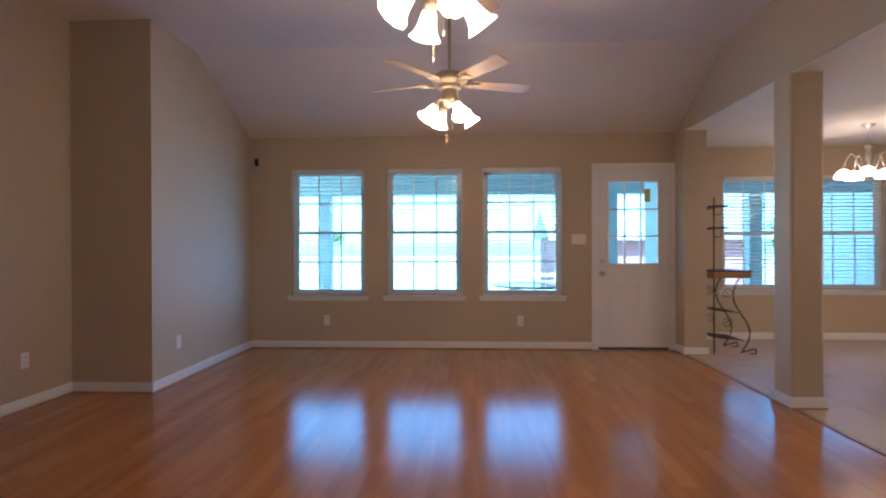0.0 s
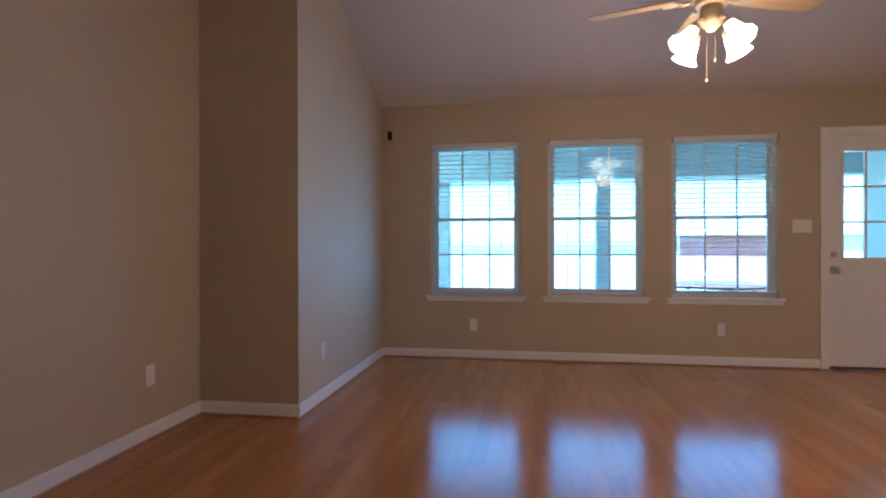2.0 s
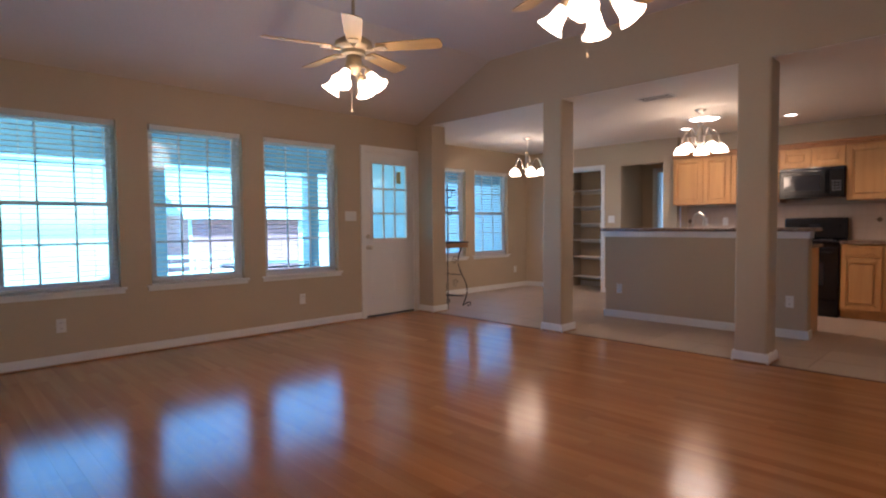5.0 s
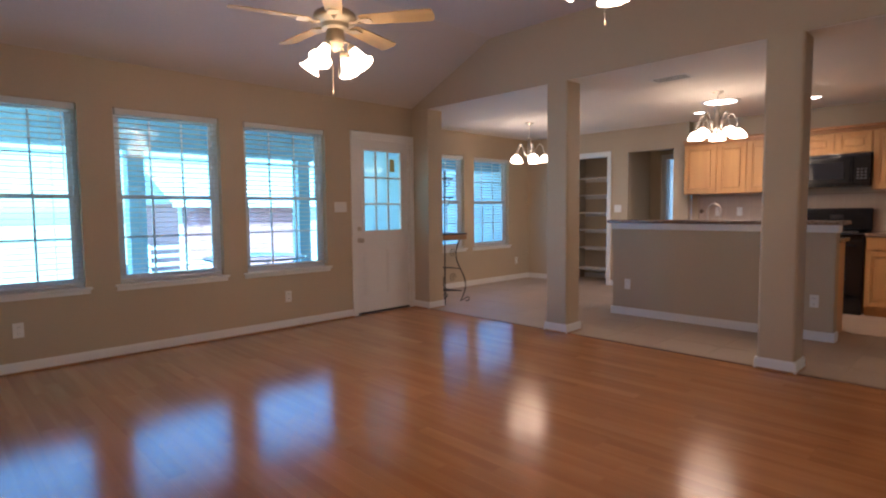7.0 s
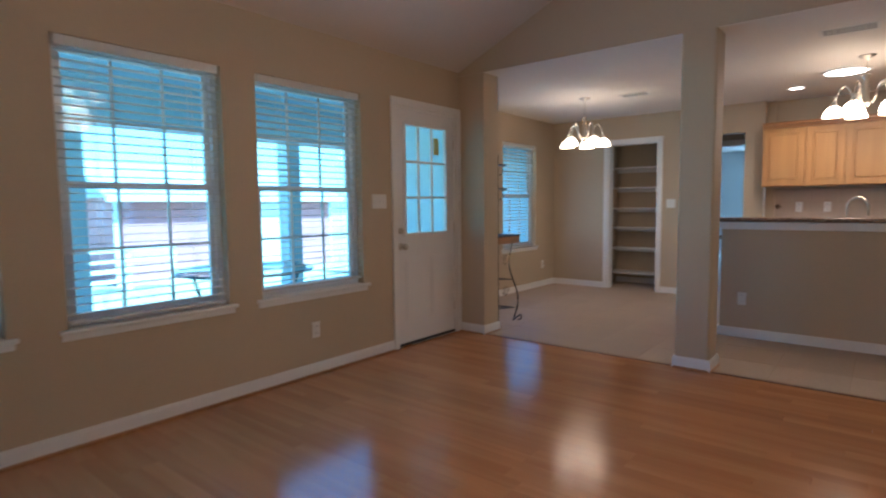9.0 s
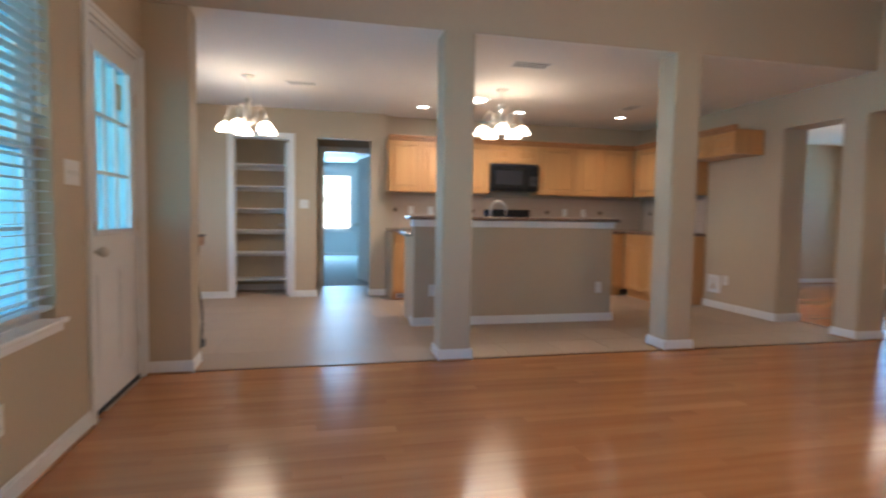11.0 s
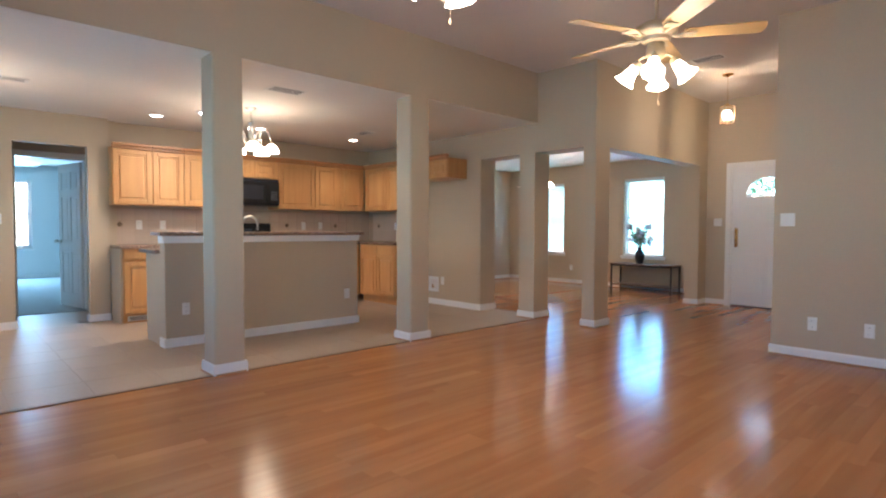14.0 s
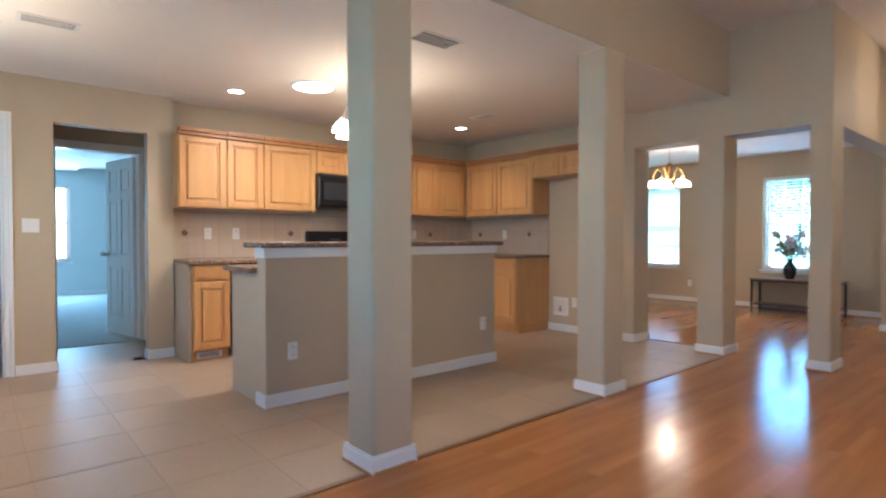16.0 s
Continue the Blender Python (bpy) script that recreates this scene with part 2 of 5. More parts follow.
def box(bm, x0, y0, z0, x1, y1, z1, bevel=0.0, m=None):
    r = bmesh.ops.create_cube(bm, size=1)
    vs = r["verts"]
    bmesh.ops.scale(bm, vec=(abs(x1 - x0), abs(y1 - y0), abs(z1 - z0)), verts=vs)
    bmesh.ops.translate(bm, vec=((x0 + x1) / 2, (y0 + y1) / 2, (z0 + z1) / 2), verts=vs)
    if bevel:
        es = list({e for v in vs for e in v.link_edges})
        r = bmesh.ops.bevel(bm, geom=es, offset=bevel, segments=2, affect='EDGES', profile=0.5)
        vs = [v for v in r["verts"]]
    if m is not None:
        bmesh.ops.transform(bm, matrix=m, verts=vs)
    return vs


def cyl(bm, a, b, r0, r1=None, seg=16):
    a, b = Vector(a), Vector(b)
    d = b - a
    m = Matrix.Translation((a + b) / 2) @ d.to_track_quat('Z', 'Y').to_matrix().to_4x4()
    return bmesh.ops.create_cone(bm, cap_ends=True, segments=seg, radius1=r0, radius2=r0 if r1 is None else r1, depth=d.length, matrix=m)["verts"]


def lathe(bm, profile, seg=24, m=None, ruffle=0.0, lobes=0):
    """Turns a list of (radius, height) round z; ruffle waves the last rings."""
    rings = []
    for k, (r, z) in enumerate(profile):
        ring = []
        for i in range(seg):
            a = 2 * math.pi * i / seg
            rr = r * (1 + ruffle * math.cos(lobes * a) * (k / (len(profile) - 1)) ** 3)
            ring.append(bm.verts.new((rr * math.cos(a), rr * math.sin(a), z)))
        rings.append(ring)
    for p, q in zip(rings, rings[1:]):
        for i in range(seg):
            bm.faces.new((p[i], p[(i + 1) % seg], q[(i + 1) % seg], q[i]))
    vs = [v for ring in rings for v in ring]
    if m is not None:
        bmesh.ops.transform(bm, matrix=m, verts=vs)
    return vs


def tube(bm, pts, r, seg=8):
    """A round bar along a line of points."""
    pts = [Vector(p) for p in pts]
    rings = []
    for i, p in enumerate(pts):
        d = (pts[min(i + 1, len(pts) - 1)] - pts[max(i - 1, 0)]).normalized()
        q = d.to_track_quat('Z', 'Y')
        rings.append([bm.verts.new(p + q @ Vector((r * math.cos(2 * math.pi * k / seg), r * math.sin(2 * math.pi * k / seg), 0))) for k in range(seg)])
    for a, b in zip(rings, rings[1:]):
        for k in range(seg):
            bm.faces.new((a[k], a[(k + 1) % seg], b[(k + 1) % seg], b[k]))
    bm.faces.new(rings[0]), bm.faces.new(rings[-1])


def mesh_of(name, bm, mat, smooth=False):
    bmesh.ops.recalc_face_normals(bm, faces=bm.faces[:])
    me = bpy.data.meshes.new(name)
    bm.to_mesh(me)
    bm.free()
    if mat:
        me.materials.append(mat)
    if smooth:
        for f in me.polygons:
            f.use_smooth = True
    return me


def part(name, bm, mat, parent, label="", smooth=False):
    ob = new(name, mesh_of(name, bm, mat, smooth))
    ob.parent = parent
    return tagged(ob, label)


def piece(name, me, parent, loc=(0, 0, 0)):
    ob = new(name, me)
    ob.parent = parent
    ob.location = loc
    return ob


def thing(name, label, category, m=None, group="", kind=""):
    ob = new(name)
    ob.empty_display_size = 0.1
    ob.matrix_basis = m or Matrix.Identity(4)
    return tagged(ob, label, category, group, kind)


def structure(name, bm, mat, label, category, smooth=False):
    return tagged(new(name, mesh_of(name, bm, mat, smooth)), label, category, kind="structure")


def B(*a, bevel=0.0):
    bm = bmesh.new()
    box(bm, *a, bevel=bevel)
    return bm


def wall(name, label, along, t0, t1, a0, a1, z0, z1, holes=(), mat=None):
    """A wall along x or y from a0 to a1, its thickness from t0 to t1, with rectangular openings (a, b, low, high)."""
    bm = bmesh.new()

    def put(p, q, lo, hi):
        if q - p > 1e-4 and hi - lo > 1e-4:
            box(bm, p, t0, lo, q, t1, hi) if along == 'x' else box(bm, t0, p, lo, t1, q, hi)

    at = a0
    for a, b, lo, hi in sorted(holes):
        put(at, a, z0, z1), put(a, b, z0, lo), put(a, b, hi, z1)
        at = b
    put(at, a1, z0, z1)
    bmesh.ops.remove_doubles(bm, verts=bm.verts[:], dist=1e-5)
    return structure(name, bm, mat or M_WALL, label, "wall")


# ---- the shell ----
TAN = "tan painted plaster wall"
HOLES_N = [(a, b, 0.612, 2.10) for a, b in WIN_N] + [(2.445, 3.276, -0.1, 2.072)]
wall("wall_north", TAN + " of the living room with three windows and a door", 'x', 5.91, 6.06, -1.75, 3.32, -0.1, 2.75, HOLES_N)
wall("wall_west_front", TAN + " lit blue beside the windows", 'y', -1.75, -1.60, 3.90, 5.91, -0.1, 3.2)
wall("wall_west_jog", TAN + " of the short return in the west wall", 'x', 3.90, 4.02, -2.28, -1.75, -0.1, 3.2)
wall("wall_west", TAN + " along the west side of the living room", 'y', -2.43, -2.28, -0.35, 4.02, -0.1, 3.2)
wall("wall_south", TAN + " between the living room and the entry", 'x', -0.32, -0.17, -2.28, 0.72, -0.1, 3.2)
wall("wall_entry_west", TAN + " on the west side of the entry hall", 'y', 0.58, 0.72, -3.2, -0.32, -0.1, 3.2)
wall("wall_entry_front", TAN + " of the entry hall round the front door", 'x', -3.35, -3.2, 0.55, 2.58, -0.1, 3.2, [(1.21, 2.16, -0.1, 2.05)])
wall("wall_entry_east", TAN + " over the opening to the dining room", 'y', 2.50, 2.70, -3.2, -0.37, -0.1, 3.2, [(-2.92, -0.37, -0.1, 2.08)])
wall("wall_dining_north", TAN + " with openings between square columns", 'x', -0.37, -0.07, 2.50, 7.05, -0.1, 3.2, [(2.66, 3.36, -0.1, 2.08), (3.60, 4.28, -0.1, 2.08)])
wall("wall_dining_south", TAN + " of the dining room with two windows", 'x', -4.45, -4.3, 2.54, 7.45, -0.1, 2.6, [(a, b, 0.62, 2.09) for a, b in WIN_DINE])
wall("wall_dining_east", TAN + " at the far side of the dining room", 'y', 7.3, 7.45, -4.3, -0.07, -0.1, 2.6)
wall("wall_dining_west", TAN + " of the dining room beside the entry porch", 'y', 2.54, 2.69, -4.3, -3.2, -0.1, 2.6)
wall("wall_nook_north", TAN + " of the breakfast nook with two windows", 'x', 6.69, 6.84, 3.32, 6.87, -0.1, 2.6, [(a, b, 0.615, 2.07) for a, b in WIN_NOOK])
wall("wall_nook_west", TAN + " closing the breakfast nook", 'y', 3.32, 3.555, 5.62, 6.69, -0.1, 2.44)
wall("wall_kitchen_east", TAN + " with the pantry and hall openings", 'y', 6.75, 6.87, 3.87, 6.69, -0.1, 2.6, [(4.085, 4.79, -0.1, 2.085), (5.125, 5.825, -0.1, 2.065)])
wall("wall_kitchen_back", TAN + " behind the kitchen cabinets", 'y', 6.91, 7.05, -0.07, 3.87, -0.1, 2.6)
bm = bmesh.new()
box(bm, 3.32, -0.07, 2.444, 3.47, 6.69, 3.2)
structure("beam_wall", bm, M_WALL, "tan painted wall over the column openings under the raised ceiling", "wall")

for k, (ya, yb) in enumerate(((3.65, 3.89), (1.715, 1.965))):
    bm = bmesh.new()
    box(bm, 3.322, ya, 0, 3.555, yb, 2.475, bevel=0.018)
    structure("column", bm, M_WALL, "square tan painted column with rounded corners on the floor border", "column")

# ceilings
bm = bmesh.new()
vs = [bm.verts.new(p) for p in ((-2.45, 6.06, 2.412), (3.32, 6.06, 2.412), (3.32, 4.62, 3.05), (-2.45, 4.62, 3.05), (-2.45, 6.06, 2.56), (3.32, 6.06, 2.56), (3.32, 4.62, 3.2), (-2.45, 4.62, 3.2))]
for f in ((0, 1, 2, 3), (4, 5, 6, 7), (0, 1, 5, 4), (1, 2, 6, 5), (2, 3, 7, 6), (3, 0, 4, 7)):
    bm.faces.new([vs[i] for i in f])
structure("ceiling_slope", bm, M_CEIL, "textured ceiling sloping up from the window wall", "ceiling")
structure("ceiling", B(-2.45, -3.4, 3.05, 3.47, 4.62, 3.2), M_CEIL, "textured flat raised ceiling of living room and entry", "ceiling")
structure("ceiling_kitchen", B(3.332, -0.07, 2.44, 6.91, 6.69, 2.6), M_CEIL_LIT, "textured ceiling over kitchen and nook, coloured brighter for its light", "ceiling")
structure("ceiling_dining", B(2.69, -4.3, 2.44, 7.3, -0.37, 2.6), M_CEIL_LIT, "textured ceiling of the dining room, coloured brighter for its light", "ceiling")
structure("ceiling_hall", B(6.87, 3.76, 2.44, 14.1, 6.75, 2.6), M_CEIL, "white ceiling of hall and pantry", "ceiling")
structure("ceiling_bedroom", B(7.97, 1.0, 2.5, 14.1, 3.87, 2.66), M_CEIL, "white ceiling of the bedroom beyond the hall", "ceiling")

# rooms seen through the kitchen openings
wall("wall_pantry_north", TAN + " of the pantry", 'x', 5.98, 6.08, 6.87, 7.6, -0.1, 2.44)
wall("wall_pantry_south", TAN + " between pantry and hall", 'x', 4.95, 5.05, 6.87, 7.85, -0.1, 2.44)
wall("wall_pantry_back", TAN + " behind the pantry shelves", 'y', 7.5, 7.6, 5.05, 5.98, -0.1, 2.44)
wall("wall_hall_south", TAN + " of the short hall", 'x', 3.765, 3.866, 6.87, 7.85, -0.1, 2.44)
wall("wall_hall_east", TAN + " with the bedroom doorway", 'y', 7.85, 7.97, 1.0, 6.3, -0.1, 2.5, [(3.91, 4.69, -0.1, 2.05)])
wall("wall_bedroom_north", "pale wall of the bedroom", 'x', 6.3, 6.4, 7.97, 14.1, -0.1, 2.5, mat=M_PALE)
wall("wall_bedroom_south", "pale wall of the bedroom with a white door", 'x', 1.0, 1.1, 7.97, 14.1, -0.1, 2.5, mat=M_PALE)
wall("wall_bedroom_east", "pale wall of the bedroom with a bright window", 'y', 14.1, 14.25, 1.0, 6.4, -0.1, 2.6, [(3.85, 4.96, 0.67, 2.17)], M_PALE)

# baseboards
bm_base = bmesh.new()
bm_shoe = bmesh.new()


def base(x0, y0, x1, y1, h=0.085, t=0.014):
    """A baseboard along a wall's face; the board stands to the left of the way from the first to the second point."""
    d = Vector((x1 - x0, y1 - y0, 0))
    n = Vector((-d.y, d.x, 0)).normalized() * t
    m = Matrix.Translation((x0, y0, 0)) @ Matrix.Rotation(math.atan2(d.y, d.x), 4, 'Z')
    box(bm_base, 0, 0, 0.001, d.length, t, h - 0.014, m=m)
    vs = box(bm_base, 0, 0, h - 0.014, d.length, t * 0.6, h, m=m)
    if min(x0, x1) < 3.6 and max(y0, y1) < 5.92 or max(y0, y1) < -0.36:
        box(bm_shoe, 0, t, 0.0005, d.length, t + 0.011, 0.013, bevel=0.004, m=m)
    return n


RUNS = [(2.385, 5.91, -1.60, 5.91), (-1.60, 5.91, -1.60, 3.90), (-1.586, 3.90, -2.28, 3.90), (-2.28, 3.90, -2.28, -0.17), (-2.28, -0.17, 0.734, -0.17),
        (0.72, -0.17, 0.72, -3.2), (0.72, -3.2, 1.15, -3.2), (2.22, -3.2, 2.50, -3.2), (2.50, -3.2, 2.50, -2.92), (2.486, -2.92, 2.714, -2.92),
        (2.70, -2.92, 2.70, -4.3), (2.69, -4.3, 7.3, -4.3), (7.3, -4.3, 7.3, -0.37), (7.3, -0.37, 4.266, -0.37), (4.28, -0.37, 4.28, -0.07), (4.266, -0.07, 5.42, -0.07),
        (6.75, 4.79, 6.75, 5.06), (6.884, 4.79, 6.736, 4.79), (6.736, 4.085, 6.884, 4.085), (6.75, 3.87, 6.75, 4.085), (6.75, 5.89, 6.75, 6.69), (6.75, 6.69, 3.555, 6.69),
        (3.555, 6.69, 3.555, 5.62), (3.569, 5.62, 3.306, 5.62), (3.32, 5.62, 3.32, 5.91), (14.1, 1.1, 14.1, 6.3), (7.97, 1.1, 14.1, 1.1), (14.1, 6.3, 7.97, 6.3), (7.5, 5.05, 7.5, 5.98)]
for xa, ya, xb, yb in ((3.325, 3.65, 3.555, 3.89), (3.325, 1.715, 3.555, 1.965), (3.36, -0.37, 3.60, -0.07), (2.50, -0.37, 2.66, -0.07)):
    g = 0.014
    RUNS += [(xb + g, ya, xa - g, ya), (xb, yb, xb, ya), (xa - g, yb, xb + g, yb), (xa, ya, xa, yb)]
for x0, y0, x1, y1 in RUNS:
    base(x0, y0, x1, y1)
structure("baseboard", bm_base, M_TRIM, "white painted baseboard along the walls and columns", "baseboard")
structure("trim", bm_shoe, M_SHOE, "thin wooden shoe moulding at the foot of the baseboards", "trim")

# ---- windows ----
slat_cache = {}


def slat_mesh(w):
    key = round(w, 3)
    if key not in slat_cache:
        bm = bmesh.new()
        box(bm, -w / 2, -0.024, -0.0014, w / 2, 0.024, 0.0014)
        slat_cache[key] = mesh_of("slat", bm, M_SLAT)
    return slat_cache[key]


def window(name, m, w, z0, z1, deep=0.15, blind=True, grille=True, tilt=6.0, label="", sill=True, raised=0.0, glass=None):
    """A double-hung window in an opening of width w; m stands at the sill's middle on the wall's room face, its y into the room."""
    h = z1 - z0
    win = thing(name, label or "white double-hung window with grilles and open blinds", "window", m, kind="structure")
    bm = bmesh.new()
    f, d0, d1 = 0.035, -0.125, -0.065
    box(bm, -w / 2, d0, 0, -w / 2 + f, d1, h), box(bm, w / 2 - f, d0, 0, w / 2, d1, h)
    box(bm, -w / 2 + f, d0, h - f, w / 2 - f, d1, h), box(bm, -w / 2 + f, d0, 0, w / 2 - f, d1, f)
    part("window_frame", bm, M_FRAME, win)
    mid = h * 0.5
    for k, (lo, hi, yo) in enumerate(((f, mid + 0.018, -0.095), (mid - 0.018, h - f, -0.115))):
        bm = bmesh.new()
        s, a, b = 0.032, -w / 2 + f, w / 2 - f
        box(bm, a, yo - 0.014, lo, a + s, yo + 0.014, hi), box(bm, b - s, yo - 0.014, lo, b, yo + 0.014, hi)
        box(bm, a + s, yo - 0.014, lo, b - s, yo + 0.014, lo + s), box(bm, a + s, yo - 0.014, hi - s, b - s, yo + 0.014, hi)
        if grille:
            for g in (1, 2):
                x = a + (b - a) * g / 3
                box(bm, x - 0.008, yo - 0.006, lo + s, x + 0.008, yo + 0.006, hi - s)
            z = (lo + hi) / 2
            box(bm, a + s, yo - 0.005, z - 0.008, b - s, yo + 0.005, z + 0.008)
        sash = part("sash", bm, M_FRAME, win)
        pane = part("pane", B(a + s, yo - 0.002, lo + s, b - s, yo + 0.002, hi - s), glass or M_GLASS, sash)
        pane.visible_shadow = False
    if sill:
        bm = bmesh.new()
        box(bm, -w / 2 - 0.045, 0.0, -0.018, w / 2 + 0.045, 0.035, 0.004, bevel=0.006), box(bm, -w / 2 + 0.001, -0.064, 0.001, w / 2 - 0.001, 0.001, 0.004)
        part("window_sill", bm, M_TRIM, win)
        bm = bmesh.new()
        box(bm, -w / 2 - 0.03, 0.0, -0.052, w / 2 + 0.03, 0.014, -0.018)
        part("apron", bm, M_TRIM, win)
    if blind:
        bw = w - 0.03
        rail = part("headrail", B(-bw / 2, -0.058, h - 0.055, bw / 2, -0.004, h - 0.003, bevel=0.004), M_SLAT, win)
        me = slat_mesh(bw)
        zb = 0.03 + raised
        n = int((h - 0.075 - zb) / 0.044)
        pitch = (h - 0.075 - zb) / n
        for i in range(n):
            z = h - 0.075 - i * pitch
            ob = piece("slat", me, win, (0, -0.032, z))
            ob.rotation_euler.x = radians(tilt)
        part("bottom_rail", B(-bw / 2, -0.058, zb - 0.012, bw / 2, -0.006, zb + 0.006, bevel=0.003), M_SLAT, win)
        for x in (-bw * 0.3, bw * 0.3):
            bm = bmesh.new()
            for yy in (-0.057, -0.007):
                cyl(bm, (x, yy, zb), (x, yy, h - 0.05), 0.0012, seg=5)
            part("ladder_cord", bm, M_SLAT, win)
        bm = bmesh.new()
        cyl(bm, (-bw / 2 + 0.09, -0.002, h - 0.06), (-bw / 2 + 0.09, -0.002, h - 0.62), 0.004, seg=6)
        part("tilt_wand", bm, M_FRAME, win)
    return win


for k, (a, b) in enumerate(WIN_N):
    window("window_1", pose((a + b) / 2, 5.91, 0.612, rz=180), b - a, 0.612, 2.10, tilt=1.0 + k, raised=(0.0, 0.0, 0.03)[k])
for a, b in WIN_NOOK:
    window("window_2", pose((a + b) / 2, 6.69, 0.615, rz=180), b - a, 0.615, 2.07, tilt=9)
for k, (a, b) in enumerate(WIN_DINE):
    window("window_3", pose((a + b) / 2, -4.3, 0.62), b - a, 0.62, 2.09, tilt=(10, 50)[k], raised=0.0)
window("window_4", pose(14.1, 4.405, 0.67, rz=90), 1.11, 0.67, 2.17, grille=False, tilt=4, glass=M_CLEAR)

# ---- doors ----


def casing(name, m, w, h, cw=0.06, both=False):
    """Trim round an opening of width w; m at its middle on the wall's room face, y into the room."""
    bm = bmesh.new()
    for s in (-1, 1):
        box(bm, s * w / 2, 0, 0, s * (w / 2 + cw), 0.016, h + cw, bevel=0.004)
        box(bm, s * (w / 2 + cw * 0.55), 0.012, 0, s * (w / 2 + cw), 0.022, h + cw - 0.01, bevel=0.003)
    box(bm, -w / 2, 0, h, w / 2, 0.016, h + cw, bevel=0.004)
    box(bm, -w / 2 - cw, 0.012, h + cw * 0.55, w / 2 + cw, 0.0215, h + cw, bevel=0.003)
    for s in (-1, 1):
        box(bm, s * w / 2, -0.15, 0, s * (w / 2 - 0.018), 0.0, h - 0.018)
    box(bm, -w / 2, -0.15, h - 0.018, w / 2, 0.0, h)
    ob = structure(name, bm, M_TRIM, "white painted door casing and jamb", "trim")
    ob.matrix_basis = m
    return ob


def panel(bm, x0, z0, x1, z1, y, out=1.0):
    """A raised panel with a sunk moulding on a door face at depth y."""
    for i, (ins, dep) in enumerate(((0.0, 0.004), (0.012, 0.006), (0.03, 0.009))):
        box(bm, x0 + ins, min(y, y + out * dep), z0 + ins, x1 - ins, max(y, y + out * dep), z1 - ins, bevel=0.0025)


def knob_set(parent, x, z, y, s=1.0, mat=None, lever=True):
    bm = bmesh.new()
    cyl(bm, (x, y, z), (x, y + 0.012 * s, z), 0.032, 0.028)
    cyl(bm, (x, y + 0.01 * s, z), (x, y + 0.045 * s, z), 0.011)
    if lever:
        box(bm, x - 0.012, min(y + 0.036 * s, y + 0.052 * s), z - 0.009, x + 0.1, max(y + 0.036 * s, y + 0.052 * s), z + 0.009, bevel=0.004)
    else:
        bmesh.ops.create_uvsphere(bm, u_segments=16, v_segments=10, radius=0.028, matrix=Matrix.Translation((x, y + 0.058 * s, z)))
    return part("handle", bm, mat or M_NICKEL, parent, "brushed metal handle", True)


# back door with a nine-light window
door = thing("door_1", "white half-glass back door with nine panes, closed", "door", pose(2.86, 5.955, 0.012, rz=180), kind="structure")
W2, GX, GZ0, GZ1 = 0.396, 0.305, 0.945, 1.94
bm = bmesh.new()
for q in ((-W2, 0, -GX, 2.045), (GX, 0, W2, 2.045), (-GX, 0, GX, GZ0), (-GX, GZ1, GX, 2.045)):
    box(bm, q[0], -0.022, q[1], q[2], 0.022, q[3])
body = part("door_leaf", bm, M_DOOR, door)
bm = bmesh.new()
for x0, x1 in ((-0.30, -0.04), (0.04, 0.30)):
    panel(bm, x0, 0.2, x1, 0.76, 0.022)
part("lower_panels", bm, M_DOOR, door)
bm = bmesh.new()
for q in ((-GX, GZ0, -GX + 0.03, GZ1), (GX - 0.03, GZ0, GX, GZ1), (-GX + 0.03, GZ0, GX - 0.03, GZ0 + 0.03), (-GX + 0.03, GZ1 - 0.03, GX - 0.03, GZ1)):
    box(bm, q[0], -0.026, q[1], q[2], 0.034, q[3], bevel=0.004)
for i in (1, 2):
    x, z = -GX + 0.03 + i * (2 * GX - 0.06) / 3, GZ0 + 0.03 + i * (GZ1 - GZ0 - 0.06) / 3
    box(bm, x - 0.009, -0.012, GZ0 + 0.03, x + 0.009, 0.016, GZ1 - 0.03), box(bm, -GX + 0.03, -0.0115, z - 0.009, GX - 0.03, 0.0155, z + 0.009)
part("glazing_bars", bm, M_DOOR, door)
pane = part("pane", B(-GX + 0.03, -0.002, GZ0 + 0.03, GX - 0.03, 0.002, GZ1 - 0.03), M_GLASS, door)
pane.visible_shadow = False
knob_set(door, W2 - 0.045, 0.865, 0.022, lever=False)
bm = bmesh.new()
cyl(bm, (W2 - 0.045, 0.022, 1.0), (W2 - 0.045, 0.04, 1.0), 0.028, 0.025)
box(bm, W2 - 0.05, 0.038, 0.98, W2 - 0.04, 0.055, 1.02)
part("deadbolt", bm, M_NICKEL, door)
for z in (0.25, 1.0, 1.78):
    part("hinge", B(-W2 - 0.012, 0.015, z - 0.045, -W2 + 0.004, 0.029, z + 0.045, bevel=0.004), M_NICKEL, door)
part("sweep", B(-W2, -0.03, -0.011, W2, 0.028, 0.012), M_DARK, door, "dark door sweep")
part("sticker", B(-0.20, 0.003, 1.68, -0.13, 0.005, 1.83), M_SIGN, door, "small yellow sticker on the glass")
casing("door_casing", pose(2.86, 5.91, 0, rz=180), 0.831, 2.072)

